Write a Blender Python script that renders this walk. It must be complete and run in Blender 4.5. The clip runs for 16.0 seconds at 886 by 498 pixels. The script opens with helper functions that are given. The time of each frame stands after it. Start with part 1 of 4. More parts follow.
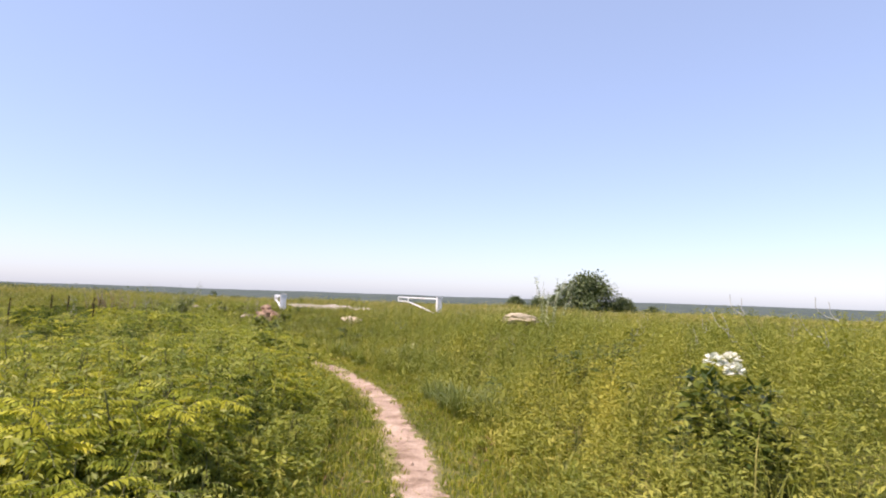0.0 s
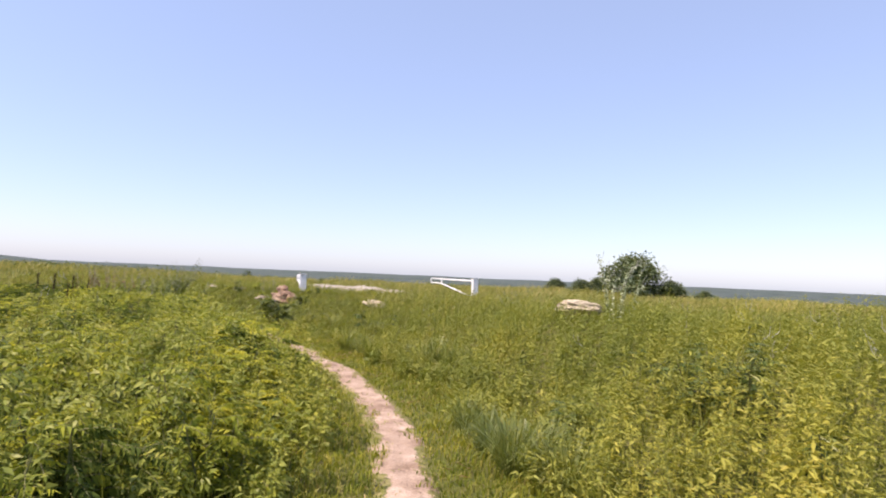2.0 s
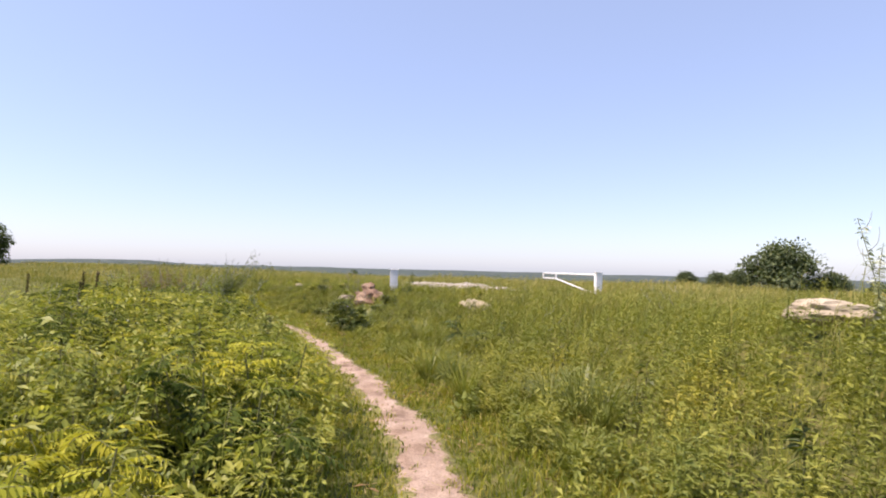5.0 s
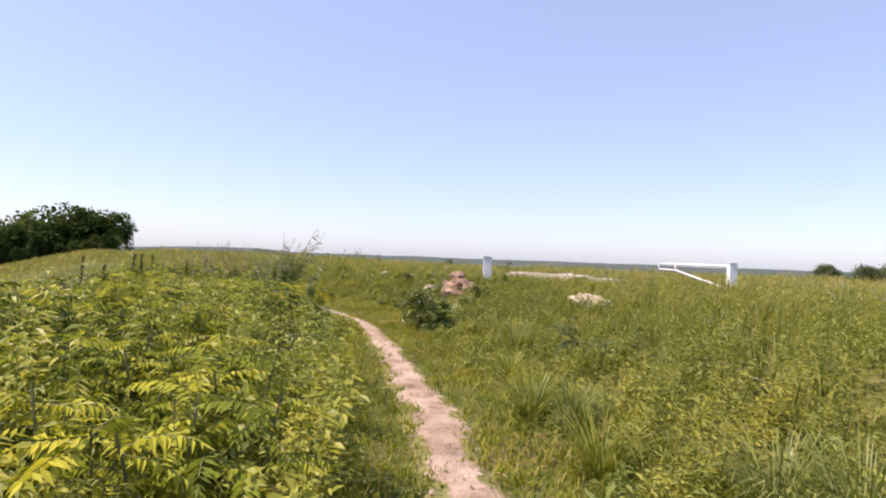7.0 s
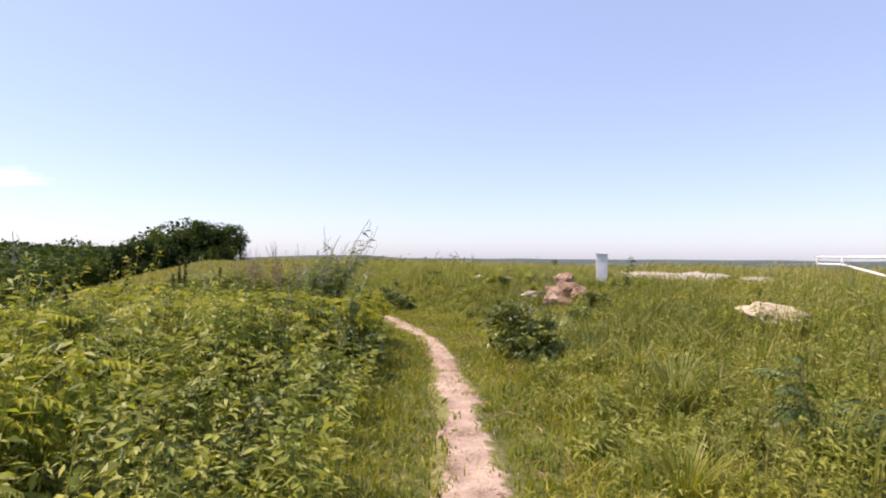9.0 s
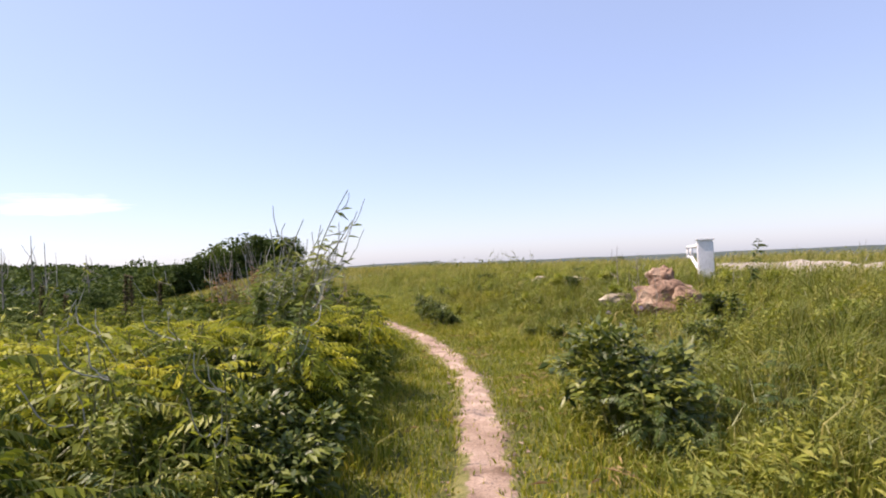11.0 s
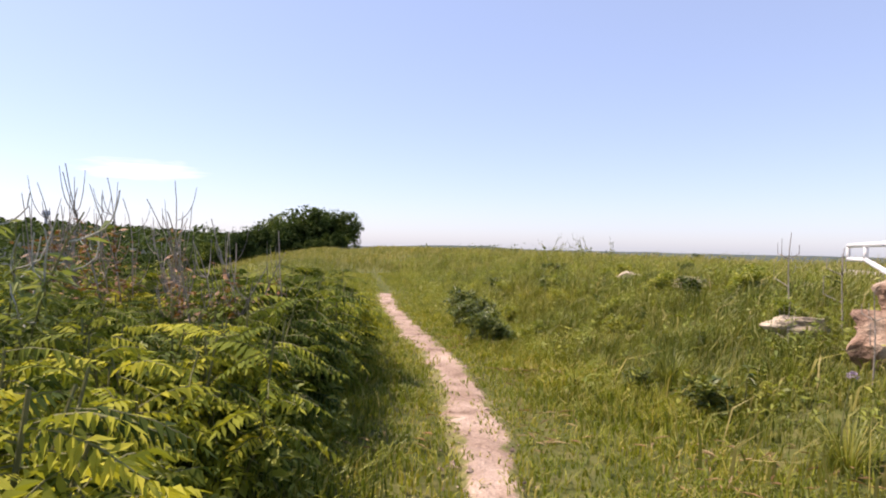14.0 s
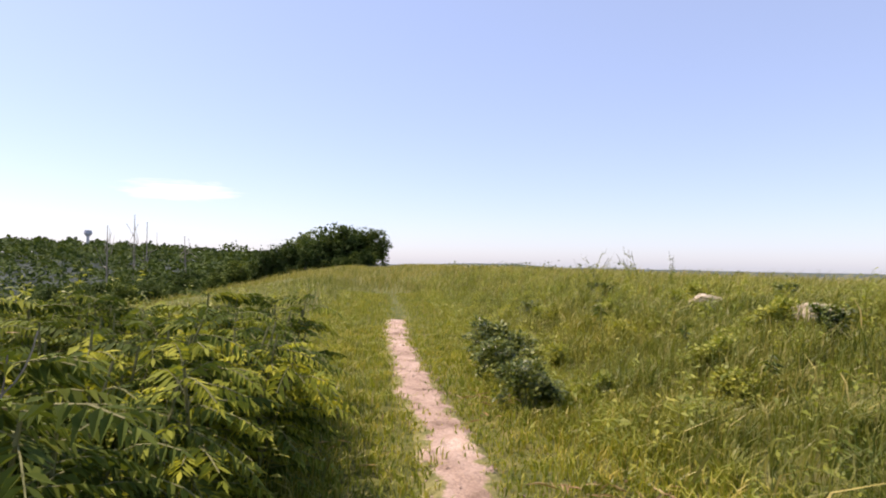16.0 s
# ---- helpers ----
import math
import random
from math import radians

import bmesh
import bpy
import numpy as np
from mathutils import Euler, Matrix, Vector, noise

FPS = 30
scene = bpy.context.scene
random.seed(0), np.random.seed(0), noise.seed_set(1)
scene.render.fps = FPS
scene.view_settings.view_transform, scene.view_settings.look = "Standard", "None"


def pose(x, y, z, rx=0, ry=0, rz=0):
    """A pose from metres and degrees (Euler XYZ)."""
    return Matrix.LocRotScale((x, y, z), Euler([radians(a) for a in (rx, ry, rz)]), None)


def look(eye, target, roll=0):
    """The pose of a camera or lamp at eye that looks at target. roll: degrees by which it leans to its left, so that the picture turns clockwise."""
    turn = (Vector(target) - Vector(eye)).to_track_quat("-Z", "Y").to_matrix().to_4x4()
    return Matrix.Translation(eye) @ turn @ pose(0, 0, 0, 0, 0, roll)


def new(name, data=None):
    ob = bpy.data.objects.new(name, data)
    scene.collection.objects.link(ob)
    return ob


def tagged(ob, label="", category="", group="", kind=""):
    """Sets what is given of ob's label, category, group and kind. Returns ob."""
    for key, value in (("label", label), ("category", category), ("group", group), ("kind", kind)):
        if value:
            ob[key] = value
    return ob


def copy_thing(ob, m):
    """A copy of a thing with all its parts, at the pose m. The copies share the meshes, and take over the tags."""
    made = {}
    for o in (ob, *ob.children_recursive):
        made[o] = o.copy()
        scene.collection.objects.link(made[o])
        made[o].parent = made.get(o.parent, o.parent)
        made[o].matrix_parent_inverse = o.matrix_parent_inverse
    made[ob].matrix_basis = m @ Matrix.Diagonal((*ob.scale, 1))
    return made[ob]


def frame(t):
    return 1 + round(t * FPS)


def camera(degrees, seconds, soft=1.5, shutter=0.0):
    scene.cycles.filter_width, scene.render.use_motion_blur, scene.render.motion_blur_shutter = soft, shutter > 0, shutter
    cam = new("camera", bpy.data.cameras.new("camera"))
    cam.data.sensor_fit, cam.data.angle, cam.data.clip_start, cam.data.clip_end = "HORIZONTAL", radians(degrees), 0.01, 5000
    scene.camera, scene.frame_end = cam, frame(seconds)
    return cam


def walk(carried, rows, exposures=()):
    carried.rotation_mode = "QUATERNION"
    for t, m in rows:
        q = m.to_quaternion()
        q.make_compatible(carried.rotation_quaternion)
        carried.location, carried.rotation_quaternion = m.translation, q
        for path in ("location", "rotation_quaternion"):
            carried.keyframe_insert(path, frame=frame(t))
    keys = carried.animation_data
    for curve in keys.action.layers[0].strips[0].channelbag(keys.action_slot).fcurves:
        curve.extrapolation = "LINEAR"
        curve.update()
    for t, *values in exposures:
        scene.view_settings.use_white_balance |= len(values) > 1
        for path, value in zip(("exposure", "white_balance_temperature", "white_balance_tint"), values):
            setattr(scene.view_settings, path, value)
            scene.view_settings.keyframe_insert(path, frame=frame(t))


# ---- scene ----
cam = camera(73.5, 16.0, soft=2.0)
PATH = [
    (0, (2.632, 0.604, 1.738), (2.464, 2.592, 1.889), 1.9),
    (0.5, (2.553, 1.436, 1.771), (2.447, 3.429, 1.904), 0.3),
    (1, (2.488, 2.136, 1.817), (2.284, 4.124, 1.919), 1.3),
    (1.5, (2.424, 2.951, 1.767), (2.268, 4.943, 1.864), 0.4),
    (2, (2.321, 3.754, 1.712), (2.036, 5.732, 1.797), 2.4),
    (2.5, (2.207, 4.597, 1.664), (1.992, 6.582, 1.778), 1.5),
    (3, (2.08, 5.439, 1.615), (1.694, 7.402, 1.651), 2.3),
    (3.5, (1.928, 6.161, 1.637), (1.601, 8.134, 1.681), -0.9),
    (4, (1.709, 6.942, 1.622), (1.15, 8.861, 1.697), 1.7),
    (6.5, (0.597, 10.133, 1.449), (-0.111, 12.003, 1.464), 0.9),
    (7, (0.256, 10.949, 1.436), (-0.672, 12.72, 1.458), 2.0),
    (7.5, (-0.062, 11.711, 1.416), (-0.962, 13.495, 1.5), -0.9),
    (8, (-0.455, 12.468, 1.396), (-1.533, 14.151, 1.462), 3.3),
    (8.5, (-0.818, 13.238, 1.383), (-1.865, 14.942, 1.413), -1.8),
    (9, (-1.255, 13.958, 1.362), (-2.476, 15.542, 1.387), 0.3),
    (11.5, (-3.722, 17.525, 1.229), (-5.121, 18.952, 1.277), -1.8),
    (12, (-4.18, 18.08, 1.228), (-5.594, 19.492, 1.291), 1.6),
    (12.5, (-4.673, 18.662, 1.212), (-6.127, 20.035, 1.265), -0.6),
    (13, (-5.205, 19.225, 1.184), (-6.639, 20.62, 1.209), -0.8),
    (13.5, (-5.679, 19.734, 1.177), (-7.209, 21.02, 1.124), -1.7),
    (14, (-6.174, 20.242, 1.162), (-7.688, 21.55, 1.152), 1.2),
    (14.5, (-6.653, 20.735, 1.155), (-8.183, 22.022, 1.114), 0.3),
    (15, (-7.2, 21.238, 1.132), (-8.69, 22.571, 1.087), 1.4),
    (15.5, (-7.663, 21.71, 1.142), (-9.227, 22.955, 1.092), -0.6),
    (16, (-8.143, 22.126, 1.119), (-9.722, 23.353, 1.168), 1.1),
]
walk(cam, [(t, look(eye, target, roll)) for t, eye, target, roll in PATH], exposures=[(0, 0.96, 6650, 25), (16, 0.9, 6750, 27)])

# ---- light ----
SUN_AZ, SUN_EL = 124.0, 57.0          # degrees left of +y, degrees up
sun_dir = Vector((-math.sin(radians(SUN_AZ)) * math.cos(radians(SUN_EL)), math.cos(radians(SUN_AZ)) * math.cos(radians(SUN_EL)), math.sin(radians(SUN_EL))))
world = bpy.data.worlds.new("sky")
scene.world = world
world.use_nodes = True
wn = world.node_tree
sky = wn.nodes.new("ShaderNodeTexSky")
sky.sky_type, sky.sun_disc = "NISHITA", False
sky.sun_elevation, sky.sun_rotation = radians(SUN_EL), radians(-SUN_AZ)
sky.altitude, sky.air_density, sky.dust_density, sky.ozone_density = 200.0, 1.0, 0.8, 3.5
wn.links.new(sky.outputs[0], wn.nodes["Background"].inputs[0])
wn.nodes["Background"].inputs[1].default_value = 0.066
haze = wn.nodes.new("ShaderNodeBackground")          # even light of the thin summer haze
haze.inputs[0].default_value = (0.132, 0.169, 0.227, 1)
both = wn.nodes.new("ShaderNodeAddShader")
wn.links.new(wn.nodes["Background"].outputs[0], both.inputs[0])
wn.links.new(haze.outputs[0], both.inputs[1])
wn.links.new(both.outputs[0], wn.nodes["World Output"].inputs[0])
sun = new("sun", bpy.data.lights.new("sun", "SUN"))
sun.data.energy, sun.data.angle, sun.data.color = 4.2, radians(0.5), (1.0, 0.90, 0.75)
sun.matrix_world = Matrix.Translation((0, 0, 30)) @ sun_dir.to_track_quat("Z", "Y").to_matrix().to_4x4()

rng = np.random.default_rng(7)


# ---- materials ----
def material(name, rough=0.8, metal=0.0, spec=0.3):
    m = bpy.data.materials.new(name)
    m.use_nodes = True
    b = m.node_tree.nodes["Principled BSDF"]
    b.inputs["Roughness"].default_value, b.inputs["Metallic"].default_value = rough, metal
    b.inputs["Specular IOR Level"].default_value = spec
    return m, m.node_tree, b


def node(nt, kind, **vals):
    n = nt.nodes.new(kind)
    for k, v in vals.items():
        n.inputs[k.replace("_", " ")].default_value = v
    return n


def ramp(nt, source, stops):
    r = nt.nodes.new("ShaderNodeValToRGB")
    e = r.color_ramp.elements
    while len(e) < len(stops):
        e.new(0.5)
    for el, (p, c) in zip(e, stops):
        el.position, el.color = p, (*c, 1)
    nt.links.new(source, r.inputs[0])
    return r.outputs[0]


def noise_at(nt, scale, detail=4.0, rough=0.6, coords=None):
    n = node(nt, "ShaderNodeTexNoise", Scale=scale, Detail=detail, Roughness=rough)
    if coords is None:
        coords = nt.nodes.new("ShaderNodeNewGeometry").outputs["Position"]
    nt.links.new(coords, n.inputs["Vector"])
    return n.outputs["Fac"]


def mix(nt, a, b, fac, mode="MIX"):
    m = nt.nodes.new("ShaderNodeMix")
    m.data_type, m.blend_type = "RGBA", mode
    for sock, v in ((m.inputs[0], fac), (m.inputs[6], a), (m.inputs[7], b)):
        if isinstance(v, bpy.types.NodeSocket):
            nt.links.new(v, sock)
        else:
            sock.default_value = v if isinstance(v, float) else (*v, 1)
    return m.outputs[2]


def bump(nt, bsdf, height, strength, dist):
    b = node(nt, "ShaderNodeBump", Strength=strength, Distance=dist)
    nt.links.new(height, b.inputs["Height"])
    nt.links.new(b.outputs[0], bsdf.inputs["Normal"])


def leaf_material(name, cols, patch=0.6, through_light=0.35, rough=0.5, by_plant=False, contrast=0.85, by_tree=False):
    """Leaves: each one its own tone, drifting from patch to patch, with light shining through."""
    m, nt, b = material(name, rough, spec=0.35 if rough < 0.7 else 0.1)
    rnd = nt.nodes.new("ShaderNodeNewGeometry").outputs["Random Per Island"]
    if by_plant:          # most of the tone belongs to the plant or frond, the rest to the leaf
        tone = nt.nodes.new("ShaderNodeAttribute")
        tone.attribute_name = "tone"
        own = nt.nodes.new("ShaderNodeMath")
        own.operation = "MULTIPLY"
        own.inputs[1].default_value = 0.3
        nt.links.new(rnd, own.inputs[0])
        add = nt.nodes.new("ShaderNodeMath")
        add.operation = "MULTIPLY_ADD"
        add.inputs[1].default_value = 0.7
        nt.links.new(tone.outputs["Fac"], add.inputs[0])
        nt.links.new(own.outputs[0], add.inputs[2])
        rnd = add.outputs[0]
    n = len(cols)
    one = ramp(nt, rnd, [(i / max(1, n - 1), c) for i, c in enumerate(cols)])
    big = ramp(nt, noise_at(nt, patch, 3.0), [(0.28, (0.66, 0.74, 0.74)), (0.5, (1, 1, 1)), (0.74, (1.25, 1.12, 0.88))])
    col = mix(nt, one, big, contrast, "MULTIPLY")
    if by_tree:
        own = nt.nodes.new("ShaderNodeObjectInfo").outputs["Random"]
        col = mix(nt, col, ramp(nt, own, [(0.0, (0.72, 0.78, 0.8)), (0.6, (1.05, 1.05, 1.0)), (1.0, (1.6, 1.45, 1.1))]), 1.0, "MULTIPLY")
    nt.links.new(col, b.inputs["Base Color"])
    tr = nt.nodes.new("ShaderNodeBsdfTranslucent")
    nt.links.new(mix(nt, col, (1.0, 1.0, 0.45), 0.9, "MULTIPLY"), tr.inputs[0])
    ms = nt.nodes.new("ShaderNodeMixShader")
    ms.inputs[0].default_value = through_light
    out = nt.nodes["Material Output"]
    nt.links.new(b.outputs[0], ms.inputs[1])
    nt.links.new(tr.outputs[0], ms.inputs[2])
    nt.links.new(ms.outputs[0], out.inputs[0])
    return m


def plain_material(name, stops, scale, rough=0.85, bump_scale=30.0, strength=0.5, dist=0.01, spec=0.25):
    m, nt, b = material(name, rough, spec=spec)
    a = noise_at(nt, scale, 6.0)
    fine = noise_at(nt, bump_scale, 5.0)
    col = ramp(nt, a, stops)
    col = mix(nt, col, ramp(nt, fine, [(0.3, (0.7, 0.7, 0.7)), (0.7, (1.15, 1.15, 1.15))]), 0.7, "MULTIPLY")
    nt.links.new(col, b.inputs["Base Color"])
    bump(nt, b, fine, strength, dist)
    return m


GRASS = leaf_material("meadow grass", [(0.085, 0.115, 0.019), (0.145, 0.172, 0.025), (0.215, 0.228, 0.037), (0.31, 0.275, 0.08)], 0.5, 0.35, 0.45, contrast=1.0)
TUSSOCK = leaf_material("tussock blades", [(0.12, 0.155, 0.022), (0.18, 0.21, 0.03), (0.25, 0.26, 0.045), (0.31, 0.29, 0.08)], 0.8, 0.4, 0.45)
VERGE = leaf_material("short grass", [(0.115, 0.155, 0.016), (0.205, 0.24, 0.022), (0.30, 0.31, 0.032), (0.40, 0.34, 0.09)], 0.9, 0.4, 0.5, contrast=1.0)
HERB = leaf_material("yellowish herb leaves", [(0.14, 0.178, 0.034), (0.24, 0.262, 0.044), (0.335, 0.338, 0.058), (0.41, 0.375, 0.08)], 0.4, 0.37, 0.6, True, 0.9)
UNDER = leaf_material("undergrowth leaves", [(0.13, 0.178, 0.034), (0.225, 0.265, 0.044), (0.32, 0.34, 0.056), (0.41, 0.395, 0.075)], 0.5, 0.42, 0.5, True, 0.9)
SUMAC = leaf_material("sumac leaflets", [(0.04, 0.064, 0.013), (0.075, 0.108, 0.018), (0.145, 0.18, 0.026), (0.32, 0.335, 0.042)], 1.2, 0.26, 0.72, True)
# brighter copy of the sumac colours, sunlight painted into the leaves
SUMAC_LIT = leaf_material("sunlit sumac leaflets", [(0.12, 0.16, 0.024), (0.23, 0.265, 0.032), (0.37, 0.38, 0.045), (0.50, 0.48, 0.065)], 1.2, 0.34, 0.72, True)
BRAMBLE = leaf_material("bramble leaves", [(0.036, 0.06, 0.014), (0.075, 0.11, 0.02), (0.14, 0.17, 0.03), (0.24, 0.26, 0.05)], 1.0, 0.28, 0.42)
DARKLEAF = leaf_material("dark leaves", [(0.05, 0.085, 0.02), (0.08, 0.122, 0.028), (0.13, 0.17, 0.04)], 1.0, 0.25, 0.45)
BLUEGRASS = leaf_material("grey green grass blades", [(0.13, 0.17, 0.04), (0.20, 0.235, 0.06), (0.30, 0.31, 0.10)], 0.8, 0.35, 0.4)
PURPLE = leaf_material("purple florets", [(0.22, 0.18, 0.30), (0.34, 0.29, 0.42)], 2.0, 0.2, 0.6)
PALELEAF = leaf_material("pale downy leaves", [(0.3, 0.36, 0.22), (0.45, 0.5, 0.34), (0.6, 0.63, 0.5)], 1.0, 0.25, 0.6)
REDLEAF = leaf_material("reddish dry leaves", [(0.16, 0.07, 0.03), (0.26, 0.13, 0.05), (0.24, 0.19, 0.06)], 1.0, 0.25, 0.6)
TREELEAF = leaf_material("tree foliage", [(0.03, 0.052, 0.016), (0.055, 0.086, 0.022), (0.095, 0.13, 0.032)], 0.25, 0.2, 0.8, by_tree=True)
BUSHLEAF = leaf_material("grey green bush foliage", [(0.06, 0.09, 0.04), (0.105, 0.14, 0.06), (0.17, 0.2, 0.085)], 0.4, 0.25, 0.55)
FARLEAF = leaf_material("far meadow tufts", [(0.14, 0.16, 0.03), (0.22, 0.225, 0.045), (0.31, 0.28, 0.07), (0.42, 0.35, 0.14)], 0.12, 0.3, 0.6)
STRAW = leaf_material("dry straw litter", [(0.24, 0.15, 0.08), (0.36, 0.25, 0.13), (0.46, 0.36, 0.2)], 1.0, 0.2, 0.75)
PETAL = leaf_material("white petals", [(0.7, 0.7, 0.62), (0.8, 0.8, 0.74)], 2.0, 0.2, 0.6)
STEM = plain_material("green brown stems", [(0.3, (0.10, 0.12, 0.04)), (0.7, (0.20, 0.19, 0.08))], 6.0)
DEAD = plain_material("dead grey brown stems", [(0.3, (0.20, 0.172, 0.138)), (0.7, (0.36, 0.318, 0.262))], 8.0)
TWIG = plain_material("grey green bare twigs", [(0.3, (0.26, 0.26, 0.21)), (0.7, (0.42, 0.42, 0.36))], 9.0)
SPIKE = plain_material("dark seed spikes", [(0.3, (0.05, 0.04, 0.02)), (0.7, (0.13, 0.10, 0.04))], 30.0)
BARK = plain_material("bark", [(0.3, (0.06, 0.05, 0.04)), (0.7, (0.13, 0.11, 0.09))], 3.0)
ROCK = plain_material("reddish sandstone", [(0.3, (0.10, 0.062, 0.042)), (0.47, (0.29, 0.185, 0.125)), (0.62, (0.40, 0.29, 0.20)), (0.78, (0.50, 0.41, 0.30))], 5.0, 0.9, 16.0, 1.0, 0.06)
PALEROCK = plain_material("pale limestone", [(0.25, (0.22, 0.175, 0.12)), (0.5, (0.41, 0.345, 0.245)), (0.75, (0.53, 0.46, 0.35))], 2.5, 0.85, 12.0, 0.8, 0.03)
WHITE = plain_material("weathered white paint", [(0.2, (0.55, 0.55, 0.55)), (0.42, (0.76, 0.76, 0.76)), (0.8, (0.84, 0.84, 0.83))], 2.2, 0.45, 40.0, 0.15, 0.003, 0.5)
STEEL = plain_material("grey tower steel", [(0.3, (0.35, 0.36, 0.38)), (0.7, (0.5, 0.5, 0.52))], 1.0, 0.5)
GRAVEL = plain_material("pale gravel", [(0.25, (0.25, 0.215, 0.175)), (0.5, (0.38, 0.335, 0.28)), (0.75, (0.48, 0.43, 0.37))], 0.9, 0.95, 45.0, 0.8, 0.02)


def earth_material():
    """Trodden earth, giving way raggedly to grassy soil at the trail's sides."""
    m, nt, b = material("trodden earth", 0.95, spec=0.15)
    a = ramp(nt, noise_at(nt, 3.2, 5.0), [(0.3, (0.20, 0.14, 0.10)), (0.44, (0.37, 0.275, 0.21)), (0.68, (0.53, 0.415, 0.33))])
    grit = ramp(nt, noise_at(nt, 60.0, 4.0), [(0.3, (0.6, 0.57, 0.55)), (0.6, (1.05, 1.05, 1.05)), (0.8, (1.3, 1.28, 1.22))])
    col = mix(nt, a, grit, 0.8, "MULTIPLY")
    col = mix(nt, col, ramp(nt, noise_at(nt, 1.1, 4.0), [(0.35, (0.74, 0.7, 0.66)), (0.55, (1, 1, 1)), (0.7, (1.12, 1.1, 1.06))]), 1.0, "MULTIPLY")
    soil = ramp(nt, noise_at(nt, 14.0, 5.0), [(0.3, (0.09, 0.10, 0.03)), (0.55, (0.2, 0.19, 0.07)), (0.8, (0.32, 0.25, 0.13))])
    side = nt.nodes.new("ShaderNodeAttribute")
    side.attribute_name = "side"
    rag = nt.nodes.new("ShaderNodeMath")
    rag.operation = "MULTIPLY_ADD"
    nt.links.new(noise_at(nt, 5.5, 7.0, 0.75), rag.inputs[0])
    rag.inputs[1].default_value = 1.3
    nt.links.new(side.outputs["Fac"], rag.inputs[2])
    half = nt.nodes.new("ShaderNodeMath")
    half.operation = "MULTIPLY"
    half.inputs[1].default_value = 0.5
    nt.links.new(rag.outputs[0], half.inputs[0])
    nt.links.new(mix(nt, col, soil, ramp(nt, half.outputs[0], [(0.6, (0, 0, 0)), (0.66, (1, 1, 1))])), b.inputs["Base Color"])
    bump(nt, b, noise_at(nt, 40.0, 6.0), 0.9, 0.025)
    return m


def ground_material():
    """Soil and thatch under the plants, turning to wooded plain far away, blued by painted haze."""
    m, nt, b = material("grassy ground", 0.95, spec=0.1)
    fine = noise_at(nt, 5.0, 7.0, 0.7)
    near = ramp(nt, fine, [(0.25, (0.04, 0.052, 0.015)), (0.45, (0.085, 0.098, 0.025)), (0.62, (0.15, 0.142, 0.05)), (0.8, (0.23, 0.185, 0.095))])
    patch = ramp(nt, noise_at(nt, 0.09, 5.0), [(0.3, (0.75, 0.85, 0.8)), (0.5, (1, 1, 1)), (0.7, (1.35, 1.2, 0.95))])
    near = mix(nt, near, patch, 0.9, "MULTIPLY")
    # woodland greens pushed towards blue, so distance haze sits in the colour
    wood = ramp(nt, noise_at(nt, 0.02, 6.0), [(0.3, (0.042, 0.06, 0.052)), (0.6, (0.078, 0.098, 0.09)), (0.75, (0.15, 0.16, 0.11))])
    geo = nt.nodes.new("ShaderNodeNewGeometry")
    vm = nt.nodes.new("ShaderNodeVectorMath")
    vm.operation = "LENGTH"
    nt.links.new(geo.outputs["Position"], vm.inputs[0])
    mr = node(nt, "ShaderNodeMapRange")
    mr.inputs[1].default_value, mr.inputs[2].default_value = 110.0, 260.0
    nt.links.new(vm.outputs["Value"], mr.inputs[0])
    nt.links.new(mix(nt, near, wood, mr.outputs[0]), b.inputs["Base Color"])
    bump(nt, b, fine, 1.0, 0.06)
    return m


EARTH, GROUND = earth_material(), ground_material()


# ---- the trail and the lie of the land ----
TRAIL = [(6.5, -60), (2.95, -6), (2.62, 0.6), (2.05, 5.9), (1.5, 8.2), (0.72, 10.7), (-0.70, 13.48), (-1.57, 14.66), (-2.35, 15.8), (-3.27, 16.88), (-4.3, 18.18), (-5.86, 20.0),
         (-6.65, 20.85), (-7.5, 21.74), (-8.27, 22.45), (-9.56, 23.5), (-11.37, 24.73), (-13.2, 25.74), (-16.6, 27.75), (-18.9, 29.25), (-30, 36.2), (-120, 90.5), (-900, 560)]


def catmull(pts, step):
    pts = [np.array(p, float) for p in pts]
    pts = [2 * pts[0] - pts[1]] + pts + [2 * pts[-1] - pts[-2]]
    out = []
    for a, b, c, d in zip(pts, pts[1:], pts[2:], pts[3:]):
        n = max(2, min(60, int(np.linalg.norm(c - b) / step)))
        for i in range(n):
            t = i / n
            out.append(0.5 * ((2 * b) + (c - a) * t + (2 * a - 5 * b + 4 * c - d) * t * t + (3 * b - a - 3 * c + d) * t ** 3))
    return np.array(out + [pts[-2]])


LINE = catmull(TRAIL, 0.4)
SEG = np.diff(LINE, axis=0)
ARC = np.concatenate([[0], np.cumsum(np.linalg.norm(SEG, axis=1))])


def trail_far(x, y):
    """Distance from the trail's middle, positive to the left of it, for arrays of places."""
    out = np.empty(len(x))
    L2 = (SEG ** 2).sum(1)
    for i in range(0, len(x), 4000):
        p = np.stack([x[i:i + 4000], y[i:i + 4000]], 1)
        v = p[:, None] - LINE[None, :-1]
        t = np.clip((v * SEG).sum(2) / L2, 0, 1)
        w = v - t[..., None] * SEG
        dd = (w ** 2).sum(2)
        k = dd.argmin(1)
        j = np.arange(len(k))
        cross = SEG[k, 0] * v[j, k, 1] - SEG[k, 1] * v[j, k, 0]
        out[i:i + 4000] = np.sqrt(dd[j, k]) * np.sign(cross)
    return out


GX, GY, GS = np.arange(-50, 40.01, 0.25), np.arange(-12, 70.01, 0.25), 0.25
gxx, gyy = np.meshgrid(GX, GY)
GD = trail_far(gxx.ravel(), gyy.ravel()).reshape(gxx.shape)


